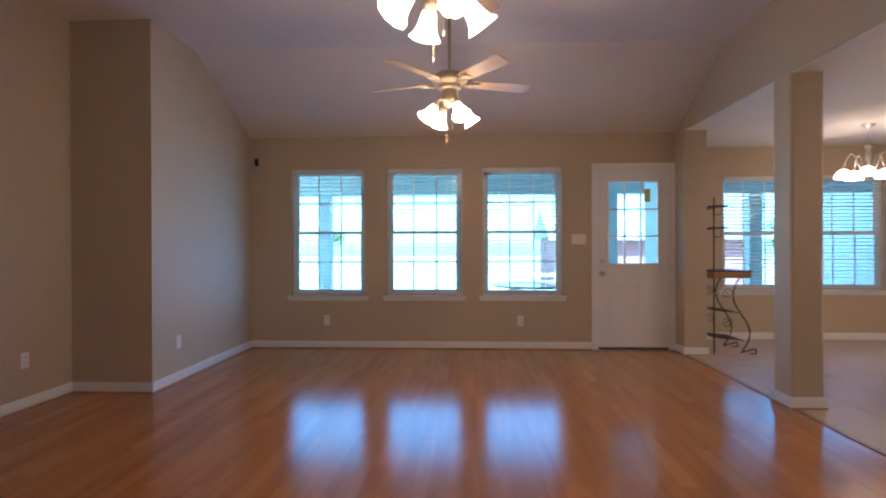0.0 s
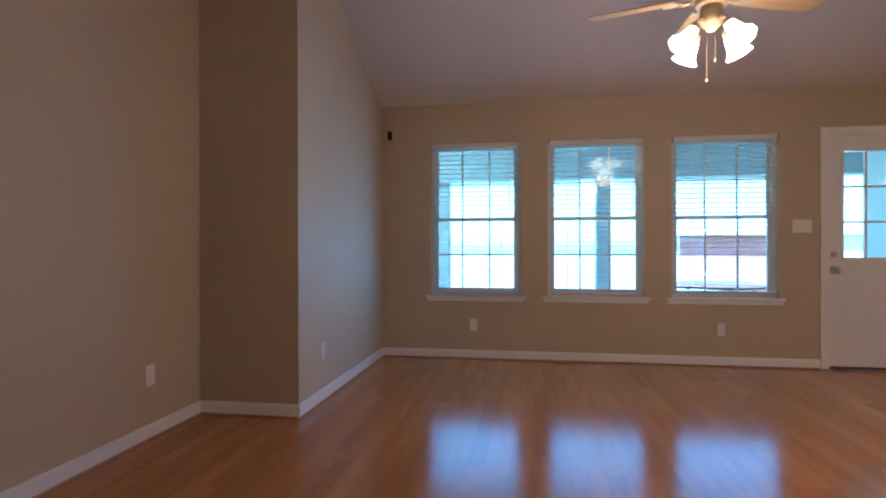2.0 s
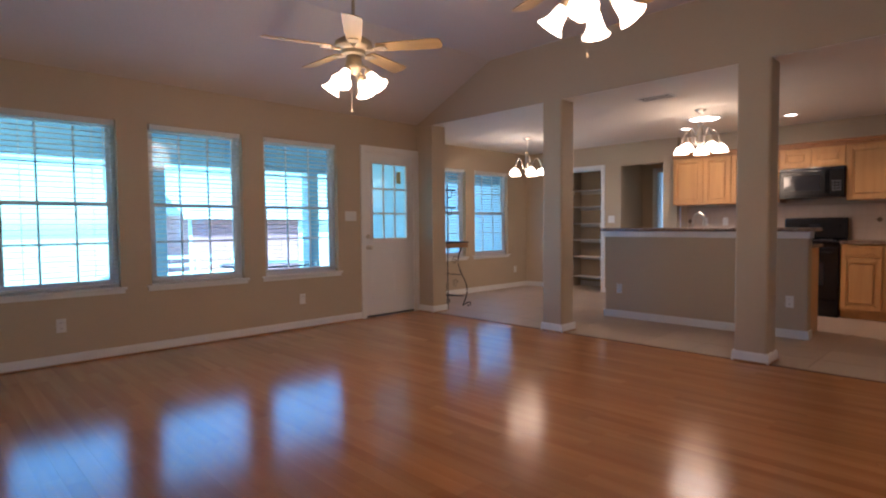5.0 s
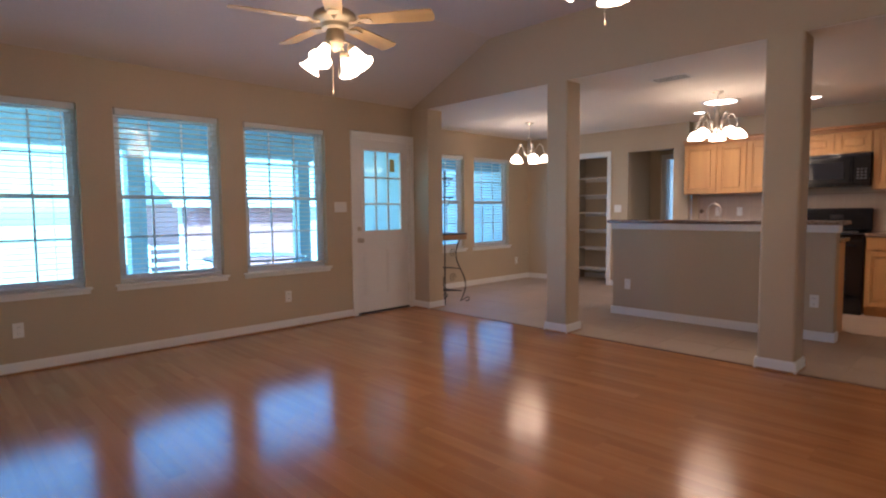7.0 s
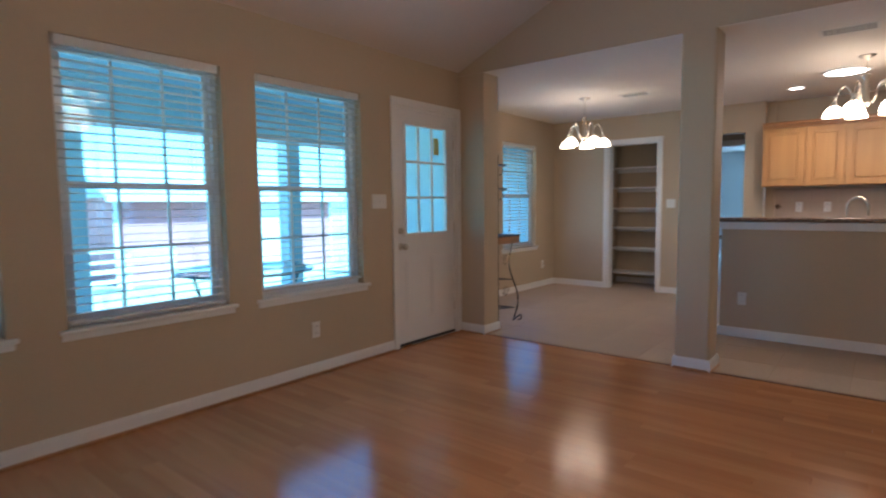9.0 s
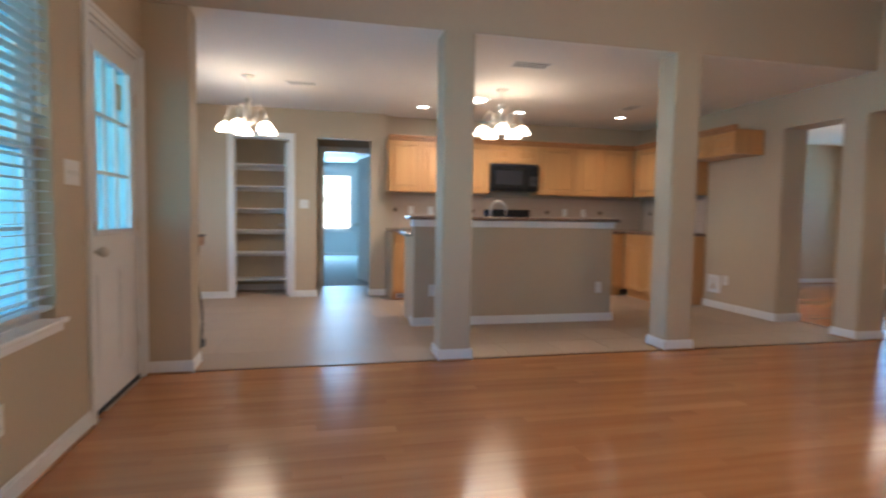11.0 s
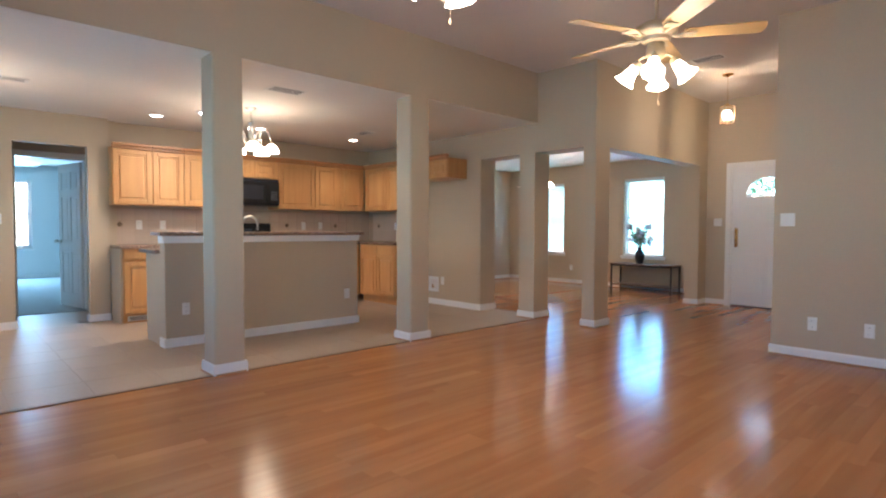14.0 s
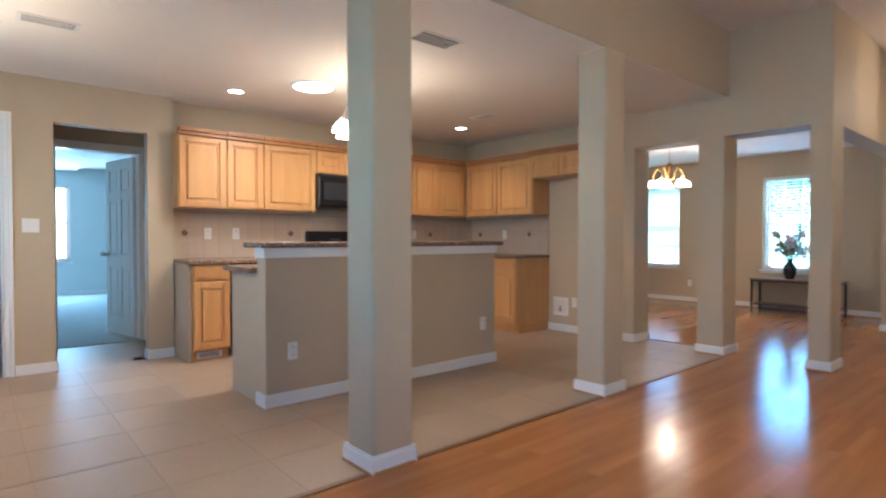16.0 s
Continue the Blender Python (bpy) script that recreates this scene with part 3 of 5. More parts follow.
# front door
door = thing("door_2", "white front door with a fan-shaped window, closed", "door", pose(1.685, -3.245, 0.012), kind="structure")
bm = bmesh.new()
box(bm, -0.455, -0.022, 0, 0.455, 0.022, 1.60)
segs = 20
for s in range(segs):
    a0, a1 = math.pi * s / segs, math.pi * (s + 1) / segs
    p = [(0.27 * math.cos(a), 1.62 + 0.25 * math.sin(a)) for a in (a0, a1)]
    q = [(max(-0.455, min(0.455, 0.7 * math.cos(a))), min(2.03, 1.62 + 0.7 * math.sin(a))) for a in (a0, a1)]
    vs = [bm.verts.new((x, y, z)) for y in (-0.022, 0.022) for x, z in (p[0], p[1], q[1], q[0])]
    for f in ((0, 1, 2, 3), (4, 5, 6, 7), (0, 1, 5, 4)):
        bm.faces.new([vs[i] for i in f])
for sx in (-1, 1):
    box(bm, sx * 0.27, -0.022, 1.60, sx * 0.455, 0.022, 1.625)
box(bm, -0.455, -0.022, 1.99, 0.455, 0.0215, 2.03)
part("door_leaf", bm, M_DOOR, door)
bm = bmesh.new()
for x0, x1 in ((-0.34, -0.04), (0.04, 0.34)):
    panel(bm, x0, 0.18, x1, 0.78, 0.022), panel(bm, x0, 0.92, x1, 1.5, 0.022)
part("panels", bm, M_DOOR, door)
bm = bmesh.new()
ring = [bm.verts.new((0.27 * math.cos(math.pi * i / 20), 0, 1.62 + 0.25 * math.sin(math.pi * i / 20))) for i in range(21)]
bm.faces.new(ring)
pane = part("pane", bm, M_GLASS, door)
pane.visible_shadow = False
bm = bmesh.new()
pts = [(0.275 * math.cos(math.pi * i / 20), 0.02, 1.62 + 0.255 * math.sin(math.pi * i / 20)) for i in range(21)]
tube(bm, pts + [pts[0]], 0.012)
for a in (45, 90, 135):
    tube(bm, [(0, 0.004, 1.62), (0.26 * math.cos(radians(a)), 0.004, 1.62 + 0.24 * math.sin(radians(a)))], 0.006)
part("glazing_bars", bm, M_DOOR, door)
bm = bmesh.new()
box(bm, 0.372, 0.022, 0.86, 0.418, 0.03, 1.14, bevel=0.008)
tube(bm, [(0.395, 0.03, 0.90), (0.395, 0.07, 0.93), (0.395, 0.072, 1.0), (0.395, 0.04, 1.05)], 0.009)
cyl(bm, (0.395, 0.03, 1.10), (0.395, 0.05, 1.10), 0.022)
part("handle", bm, M_BRASS, door, "brass handle set", True)
part("sweep", B(-0.455, -0.03, -0.011, 0.455, 0.028, 0.01), M_DARK, door, "dark door sweep")
casing("door_casing", pose(1.685, -3.2, 0), 0.95, 2.05)

# pantry opening, bedroom doorway and its open six-panel door
casing("pantry_casing", pose(6.75, 5.475, 0, rz=90), 0.70, 2.065)
casing("bedroom_casing", pose(7.85, 4.30, 0, rz=90), 0.78, 2.05)


def six_panel(name, label, m, w, inside=True):
    d = thing(name, label, "door", m, kind="structure")
    bm = bmesh.new()
    rows = ((0.2, 0.78), (0.93, 1.55), (1.66, 1.9))
    box(bm, 0.002, -0.007, 0.012, w - 0.002, 0.007, 2.018)
    for x0, x1 in ((0, 0.1), (w / 2 - 0.05, w / 2 + 0.05), (w - 0.1, w)):
        box(bm, x0, -0.018, 0.01, x1, 0.018, 2.02, bevel=0.004)
    for z0, z1 in ((0.01, 0.2), (0.78, 0.93), (1.55, 1.66), (1.9, 2.02)):
        for x0, x1 in ((0.1, w / 2 - 0.05), (w / 2 + 0.05, w - 0.1)):
            box(bm, x0, -0.018, z0, x1, 0.018, z1, bevel=0.004)
    part("door_leaf", bm, M_DOOR, d)
    for x0, x1 in ((0.1, w / 2 - 0.05), (w / 2 + 0.05, w - 0.1)):
        for z0, z1 in rows:
            part("panel", B(x0 + 0.025, -0.014, z0 + 0.025, x1 - 0.025, 0.014, z1 - 0.025, bevel=0.006), M_DOOR, d)
    knob_set(d, w - 0.06, 0.93, 0.018, lever=False)
    return d


six_panel("door_3", "white six-panel bedroom door standing open", pose(8.0, 3.945, 0, rz=11), 0.74)
six_panel("door_4", "white six-panel door inside the pantry opening, folded open", pose(6.90, 5.17, 0, rz=4), 0.62)

# pantry shelves
for z in (0.17, 0.535, 0.845, 1.14, 1.445, 1.74):
    sh = thing("pantry_shelf", "empty white pantry shelf on a wall cleat", "shelf", pose(7.2, 5.515, z), "shelves in the pantry")
    part("board", B(-0.02, -0.46, 0, 0.30, 0.46, 0.02, bevel=0.003), M_TRIM, sh)
    part("cleat", B(0.28, -0.46, -0.05, 0.30, 0.46, 0.0), M_TRIM, sh)

# ---- plates, outlets, small wall fittings ----


def plate(name, label, x, y, z, rz, w=0.07, h=0.115, kind="outlet"):
    p = thing(name, label, kind, pose(x, y, z, rz=rz))
    part("cover", B(-w / 2, 0, -h / 2, w / 2, 0.006, h / 2, bevel=0.002), M_PLATE, p)
    n = max(1, round(w / 0.05) - 0) if kind == "switch" else 1
    if kind == "switch":
        for i in range(n):
            x0 = (i - (n - 1) / 2) * 0.045
            part("toggle", B(x0 - 0.006, 0.006, -0.012, x0 + 0.006, 0.016, 0.012, bevel=0.002), M_PLATE, p)
    else:
        for s in (-1, 1):
            part("socket", B(-0.016, 0.006, s * 0.026 - 0.014, 0.016, 0.009, s * 0.026 + 0.014, bevel=0.003), M_PLATE, p)
            bm = bmesh.new()
            for q in (-0.006, 0.006):
                box(bm, q - 0.0012, 0.009, s * 0.026 - 0.005, q + 0.0012, 0.0094, s * 0.026 + 0.006)
            part("slots", bm, M_DARK, p)
    return p


OUT = "white duplex outlet on the tan wall"
SW = "white light switch plate on the tan wall"
for x, y, z, rz in ((-0.69, 5.91, 0.33, 180), (1.57, 5.91, 0.33, 180), (-1.60, 4.30, 0.35, 270), (-2.28, 3.42, 0.36, 270), (-2.28, 1.55, 0.33, 270), (0.40, -0.17, 0.31, 0), (0.0, -0.17, 0.30, 0), (5.65, -4.3, 0.33, 0), (6.4, 6.69, 0.33, 180), (4.62, 3.68, 0.355, 90), (4.62, 1.87, 0.36, 90), (5.04, -0.07, 0.36, 0)):
    plate("outlet", OUT, x, y, z, rz)
for x, y, z, rz, w in ((2.24, 5.91, 1.265, 180, 0.16), (0.61, -0.17, 1.22, 0, 0.115), (2.335, -3.2, 1.24, 0, 0.115), (6.75, 4.95, 1.22, 90, 0.115)):
    plate("light_switch", SW, x, y, z, rz, w, 0.115, "switch")
for y in (3.51, 3.23, 1.19, 0.89):
    plate("counter_outlet", "white outlet on the tiled backsplash", 6.898, y, 1.165, 90)
for x in (6.15,):
    plate("counter_outlet", "white outlet on the tiled backsplash", x, -0.058, 1.165, 0)
cam_box = thing("wall_bracket", "small black plastic bracket high in the wall corner", "bracket", pose(-1.52, 5.91, 2.19, rz=180))
part("base", B(-0.022, 0, -0.045, 0.022, 0.012, 0.045, bevel=0.004), M_BLACK, cam_box)
part("arm", B(-0.012, 0.012, -0.02, 0.012, 0.05, 0.02, bevel=0.004), M_BLACK, cam_box)
ib = thing("ice_maker_box", "recessed white valve box low on the kitchen wall", "valve box", pose(5.23, -0.07, 0.30))
bm = bmesh.new()
for q in ((-0.11, -0.11, -0.075, 0.11), (0.075, -0.11, 0.11, 0.11), (-0.075, 0.075, 0.075, 0.11), (-0.075, -0.11, 0.075, -0.075)):
    box(bm, q[0], 0, q[1], q[2], 0.012, q[3], bevel=0.002)
part("flange", bm, M_PLATE, ib)
part("recess", B(-0.075, 0.0005, -0.075, 0.075, 0.004, 0.075), M_VENT, ib)
bm = bmesh.new()
cyl(bm, (0, 0.004, -0.04), (0, 0.03, -0.04), 0.012), cyl(bm, (0, 0.025, -0.06), (0, 0.025, 0.0), 0.008)
part("valve", bm, M_BRASS, ib)


def ceiling_vent(x, y, z, w=0.36, h=0.2, rz=0.0):
    v = thing("ceiling_vent", "white slatted ceiling air register", "vent", pose(x, y, z, rz=rz), "ceiling registers")
    part("backing", B(-w / 2 + 0.02, -h / 2 + 0.02, -0.0025, w / 2 - 0.02, h / 2 - 0.02, -0.001), M_DARK, v)
    bm = bmesh.new()
    for q in ((-w / 2, -h / 2, w / 2, -h / 2 + 0.025), (-w / 2, h / 2 - 0.025, w / 2, h / 2), (-w / 2, -h / 2 + 0.025, -w / 2 + 0.025, h / 2 - 0.025), (w / 2 - 0.025, -h / 2 + 0.025, w / 2, h / 2 - 0.025)):
        box(bm, q[0], q[1], -0.006, q[2], q[3], -0.0005, bevel=0.002)
    part("frame", bm, M_VENT, v)
    bm = bmesh.new()
    box(bm, -w / 2 + 0.025, -0.0045, -0.0006, w / 2 - 0.025, 0.0045, 0.0006)
    bmesh.ops.rotate(bm, verts=bm.verts[:], cent=(0, 0, 0), matrix=Matrix.Rotation(radians(4), 3, 'X'))
    me = mesh_of("slat", bm, M_VENT)
    for i in range(4):
        piece("slat", me, v, (0, -h / 2 + 0.025 + (i + 1) * (h - 0.05) / 5, -0.004))


ceiling_vent(3.99, 2.95, 2.44, rz=90)
ceiling_vent(5.295, 4.94, 2.44, 0.32, 0.16, rz=90)
ceiling_vent(5.41, 1.07, 2.44, 0.3, 0.16)
ceiling_vent(1.65, -0.98, 3.05)
ceiling_vent(4.6, -2.0, 2.44, 0.3, 0.16)

# ---- light fittings ----


def bell_shade(parent, m, r=0.062, h=0.115):
    bm = bmesh.new()
    k, g = r / 0.062, h / 0.115
    lathe(bm, [(0.018 * k, 0), (0.026 * k, -0.012 * g), (0.033 * k, -0.04 * g), (0.038 * k, -0.07 * g), (0.048 * k, -0.095 * g), (0.064 * k, -0.115 * g)], 28, m, 0.05, 9)
    return part("shade", bm, M_SHADE, parent, "lit frosted glass shade with a ruffled rim", True)


def ceiling_fan(x, y, drop, turn, lamps):
    f = thing("ceiling_fan", "five-blade ceiling fan with light wood blades and four lit glass shades", "ceiling fan", pose(x, y, 0), "ceiling fans in the living room")
    f.location.z = drop
    bm = bmesh.new()
    lathe(bm, [(0.0, 3.09), (0.07, 3.09), (0.068, 3.02), (0.04, 2.985), (0.013, 2.975), (0.012, 2.56)], 20)
    part("downrod", bm, M_FANMET, f, smooth=True)
    bm = bmesh.new()
    lathe(bm, [(0.014, 2.57), (0.05, 2.565), (0.09, 2.55), (0.135, 2.52), (0.142, 2.495), (0.135, 2.475), (0.095, 2.46), (0.085, 2.45), (0.09, 2.435), (0.078, 2.42), (0.0, 2.418)], 32)
    part("motor_housing", bm, M_FANMET, f, smooth=True)
    bm = bmesh.new()
    lathe(bm, [(0.0, 2.42), (0.055, 2.418), (0.06, 2.385), (0.066, 2.36), (0.062, 2.335), (0.048, 2.315), (0.034, 2.305), (0.02, 2.285), (0.0, 2.28)], 24)
    part("light_fitter", bm, M_FANMET, f, smooth=True)
    for i in range(5):
        m = Matrix.Rotation(radians(turn + 72 * i), 4, 'Z')
        bm = bmesh.new()
        outline = [(0.17, -0.042), (0.19, -0.052), (0.30, -0.060), (0.52, -0.067), (0.635, -0.068), (0.652, -0.060), (0.662, -0.03), (0.665, 0.0), (0.662, 0.03), (0.652, 0.060), (0.635, 0.068), (0.52, 0.067), (0.30, 0.060), (0.19, 0.052), (0.17, 0.042)]
        low, top = [bm.verts.new((a, b, -0.003)) for a, b in outline], [bm.verts.new((a, b, 0.003)) for a, b in outline]
        bm.faces.new(low), bm.faces.new(top)
        for j in range(len(outline)):
            bm.faces.new((low[j], low[(j + 1) % len(outline)], top[(j + 1) % len(outline)], top[j]))
        ob = part("blade", bm, M_BLADE, f)
        ob.matrix_basis = m @ pose(0, 0, 2.475, -12, 0, 0)
        blade = ob
        bm = bmesh.new()
        tube(bm, [(0.10, 0, 2.462), (0.14, 0.012, 2.455), (0.19, 0.03, 2.466), (0.23, 0.03, 2.468)], 0.007)
        tube(bm, [(0.10, 0, 2.462), (0.14, -0.012, 2.455), (0.19, -0.03, 2.466), (0.23, -0.03, 2.468)], 0.007)
        box(bm, 0.17, -0.04, 2.462, 0.25, 0.04, 2.467, bevel=0.002)
        ob = part("blade_bracket", bm, M_FANMET, f, smooth=False)
        ob.matrix_basis = m
    for i in range(4):
        m = Matrix.Rotation(radians(lamps + 90 * i), 4, 'Z')
        bm = bmesh.new()
        tube(bm, [(0.05, 0, 2.33), (0.075, 0, 2.338), (0.10, 0, 2.325), (0.11, 0, 2.305)], 0.009)
        vs = lathe(bm, [(0.0, 0.012), (0.02, 0.01), (0.03, -0.006), (0.03, -0.03)], 16, Matrix.Translation((0.11, 0, 2.298)) @ Matrix.Rotation(radians(-38), 4, 'Y'))
        ob = part("lamp_arm", bm, M_FANMET, f, smooth=True)
        ob.matrix_basis = m
        bell_shade(ob, Matrix.Translation((0.119, 0, 2.286)) @ Matrix.Rotation(radians(-38), 4, 'Y'), 0.07, 0.135)
    for dx, dz in ((0.02, 2.14), (-0.025, 2.03)):
        bm = bmesh.new()
        cyl(bm, (dx, 0, dz), (dx, 0, 2.31), 0.0009, seg=5)
        lathe(bm, [(0.0, dz), (0.003, dz - 0.004), (0.0045, dz - 0.018), (0.0, dz - 0.028)], 10, Matrix.Translation((dx, 0, 0)))
        part("pull_chain", bm, M_FANMET, f)
    return f


ceiling_fan(FAN1[0], FAN1[1], -0.015, 90, 28)
ceiling_fan(FAN2[0], FAN2[1], -0.045, 69, 22)


def chandelier(x, y, ztop, zlow, metal, label, n=5, reach=0.215):
    c = thing("chandelier", label, "chandelier", pose(x, y, 0))
    bm = bmesh.new()
    lathe(bm, [(0.0, ztop), (0.062, ztop), (0.06, ztop - 0.012), (0.02, ztop - 0.028), (0.006, ztop - 0.04)], 20)
    part("canopy", bm, metal, c, smooth=True)
    bm = bmesh.new()
    z = ztop - 0.03
    i = 0
    while z > zlow + 0.32:
        bmesh.ops.create_cone(bm, cap_ends=True, segments=6, radius1=0.006, radius2=0.004, depth=0.026, matrix=Matrix.Translation((0, 0, z)) @ Matrix.Rotation(radians(90 * (i % 2)), 4, 'Z'))
        z -= 0.024
        i += 1
    part("chain", bm, metal, c)
    bm = bmesh.new()
    lathe(bm, [(0.0, zlow + 0.335), (0.03, zlow + 0.33), (0.035, zlow + 0.31), (0.012, zlow + 0.285), (0.026, zlow + 0.26), (0.03, zlow + 0.20), (0.024, zlow + 0.15), (0.036, zlow + 0.10), (0.03, zlow + 0.07), (0.01, zlow + 0.05), (0.0, zlow + 0.03)], 20)
    part("stem", bm, metal, c, smooth=True)
    for i in range(n):
        m = Matrix.Rotation(2 * math.pi * i / n + 0.3, 4, 'Z')
        bm = bmesh.new()
        pts = []
        for j in range(13):
            a = j / 12
            rise = 0.14 * math.sin(math.pi * (a - 0.25) / 0.75) ** 0.8 if 0.25 < a < 1 else -0.025 * math.sin(math.pi * a / 0.25) if a < 0.25 else 0.0
            pts.append((0.03 + (reach - 0.03) * a, 0, zlow + 0.12 + rise - 0.015 * a))
        tube(bm, pts, 0.007)
        lathe(bm, [(0.0, zlow + 0.12), (0.02, zlow + 0.115), (0.026, zlow + 0.085)], 14, Matrix.Translation((reach, 0, 0)))
        ob = part("arm", bm, metal, c, smooth=True)
        ob.matrix_basis = m
        bm = bmesh.new()
        lathe(bm, [(0.024, 0.09), (0.045, 0.078), (0.066, 0.05), (0.078, 0.02), (0.084, 0.0)], 24, Matrix.Translation((reach, 0, zlow)))
        part("shade", bm, M_SHADE, ob, "lit frosted glass dome shade", True)
    return c


chandelier(CH_NOOK[0], CH_NOOK[1], 2.44, 1.89, M_NICKEL, "brushed nickel five-light chandelier with lit dome shades over the nook")
chandelier(CH_BAR[0], CH_BAR[1], 2.44, 1.955, M_NICKEL, "brushed nickel five-light chandelier with lit dome shades over the island")
chandelier(CH_DINE[0], CH_DINE[1], 2.44, 1.86, M_BRASS, "brass chandelier with lit dome shades in the dining room", 5, 0.23)

# glass entry pendant
p = thing("pendant_lantern", "brass and clear glass entry lantern hanging on a chain, lit", "pendant lamp", pose(PENDANT[0], PENDANT[1], 0))
bm = bmesh.new()
lathe(bm, [(0.0, 3.05), (0.065, 3.05), (0.06, 3.035), (0.015, 3.02), (0.005, 3.01)], 20)
part("canopy", bm, M_BRASS, p, smooth=True)
bm = bmesh.new()
cyl(bm, (0, 0, 2.68), (0, 0, 3.02), 0.003, seg=6)
part("chain", bm, M_BRASS, p)
bm = bmesh.new()
lathe(bm, [(0.0, 2.70), (0.02, 2.69), (0.03, 2.665), (0.0, 2.66)], 12)
lathe(bm, [(0.078, 2.648), (0.086, 2.652), (0.092, 2.648), (0.086, 2.644), (0.078, 2.648)], 6)
for i in range(6):
    a = math.pi / 3 * i
    cyl(bm, (0.02 * math.cos(a), 0.02 * math.sin(a), 2.672), (0.088 * math.cos(a), 0.088 * math.sin(a), 2.648), 0.003, seg=6)
lathe(bm, [(0.0, 2.44), (0.03, 2.445), (0.035, 2.452), (0.0, 2.456)], 12)
lathe(bm, [(0.078, 2.452), (0.086, 2.456), (0.092, 2.452), (0.086, 2.448), (0.078, 2.452)], 6)
for i in range(6):
    a = math.pi / 3 * i
    cyl(bm, (0.088 * math.cos(a), 0.088 * math.sin(a), 2.45), (0.088 * math.cos(a), 0.088 * math.sin(a), 2.645), 0.003, seg=6)
part("cage", bm, M_BRASS, p)
bm = bmesh.new()
lathe(bm, [(0.082, 2.46), (0.082, 2.64)], 6)
part("glass_panes", bm, M_CLEAR, p).visible_shadow = False
for i in range(3):
    a = 2 * math.pi * i / 3
    bm = bmesh.new()
    lathe(bm, [(0.0, 2.61), (0.015, 2.592), (0.021, 2.565), (0.013, 2.53), (0.011, 2.50), (0.0, 2.49)], 12, Matrix.Translation((0.03 * math.cos(a), 0.03 * math.sin(a), 0)))
    part("candle_bulb", bm, M_BULB, p, smooth=True)

for x, y in ((6.13, 3.5), (6.10, 2.24), (6.03, 0.84)):
    d = thing("downlight", "round recessed ceiling downlight, lit", "downlight", pose(x, y, 2.44), "recessed kitchen downlights")
    bm = bmesh.new()
    lathe(bm, [(0.062, -0.001), (0.066, -0.006), (0.085, -0.005), (0.088, -0.001)], 28)
    part("trim_ring", bm, M_TRIM, d, smooth=True)
    bm = bmesh.new()
    bmesh.ops.create_circle(bm, cap_ends=True, segments=28, radius=0.063, matrix=Matrix.Translation((0, 0, -0.002)))
    part("lamp_face", bm, M_BULB, d)
d = thing("tubular_skylight", "round tubular skylight glowing white in the ceiling", "skylight", pose(SKYLIGHT[0], SKYLIGHT[1], 2.44))
bm = bmesh.new()
lathe(bm, [(0.165, -0.001), (0.17, -0.012), (0.2, -0.01), (0.205, -0.001)], 36)
part("trim_ring", bm, M_TRIM, d, smooth=True)
bm = bmesh.new()
lathe(bm, [(0.168, -0.006), (0.12, -0.014), (0.06, -0.018), (0.0, -0.02)], 36)
part("diffuser", bm, M_BULB, d, smooth=True)

# ---- kitchen ----


def cab_door(name, parent, x0, z0, x1, z1, y, drawer=False):
    """A raised-panel door or drawer front on a cabinet whose face looks along +y at depth y."""
    bm = bmesh.new()
    st = 0.05 if not drawer else 0.0
    if drawer:
        box(bm, x0, y, z0, x1, y + 0.018, z1, bevel=0.005)
        box(bm, x0 + 0.025, y + 0.017, z0 + 0.025, x1 - 0.025, y + 0.027, z1 - 0.025, bevel=0.003)
    else:
        box(bm, x0, y, z0, x0 + st, y + 0.018, z1, bevel=0.003), box(bm, x1 - st, y, z0, x1, y + 0.018, z1, bevel=0.003)
        box(bm, x0 + st, y, z0, x1 - st, y + 0.018, z0 + st, bevel=0.003), box(bm, x0 + st, y, z1 - st, x1 - st, y + 0.018, z1, bevel=0.003)
        box(bm, x0 + st - 0.002, y, z0 + st - 0.002, x1 - st + 0.002, y + 0.004, z1 - st + 0.002)
        box(bm, x0 + st + 0.022, y + 0.003, z0 + st + 0.02, x1 - st - 0.02, y + 0.0145, z1 - st - 0.02, bevel=0.012)
    return part(name, bm, M_CAB, parent)


def upper(m, w, z0, z1, doors, depth=0.31, label="light maple wall cabinet with raised-panel doors", crown=True):
    """A wall cabinet; m at its left end on the wall, x along it, y out of the wall."""
    c = thing("wall_cabinet", label, "cabinet", m, "maple wall cabinets")
    part("body", B(0.001, 0.001, z0, w - 0.001, depth, z1), M_CAB, c)

    at = 0.0
    for d in doors:
        cab_door("door", c, at + 0.012, z0 + 0.012, at + d - 0.012, z1 - 0.03, depth)
        at += d
    if crown:
        bm = bmesh.new()
        box(bm, 0.0, depth, z1 - 0.02, w, depth + 0.028, z1 + 0.012, bevel=0.004), box(bm, 0.0, depth - 0.01, z1 + 0.01, w, depth + 0.05, z1 + 0.05, bevel=0.008)
        part("crown_moulding", bm, M_CROWN, c)
    return c


def lower(m, w, fronts, depth=0.60, label="light maple base cabinet with a drawer over a door", side=True):
    c = thing("base_cabinet", label, "cabinet", m, "maple base cabinets")
    part("body", B(0.001, 0.001, 0.10, w - 0.001, depth, 0.88), M_CAB, c)
    part("toe_kick", B(0.001, 0.001, 0.0, w - 0.001, depth - 0.06, 0.10), M_CABH, c)
    at = 0.0
    for d in fronts:
        cab_door("drawer", c, at + 0.012, 0.74, at + d - 0.012, 0.87, depth, True)
        cab_door("door", c, at + 0.012, 0.12, at + d - 0.012, 0.72, depth)
        at += d
    return c


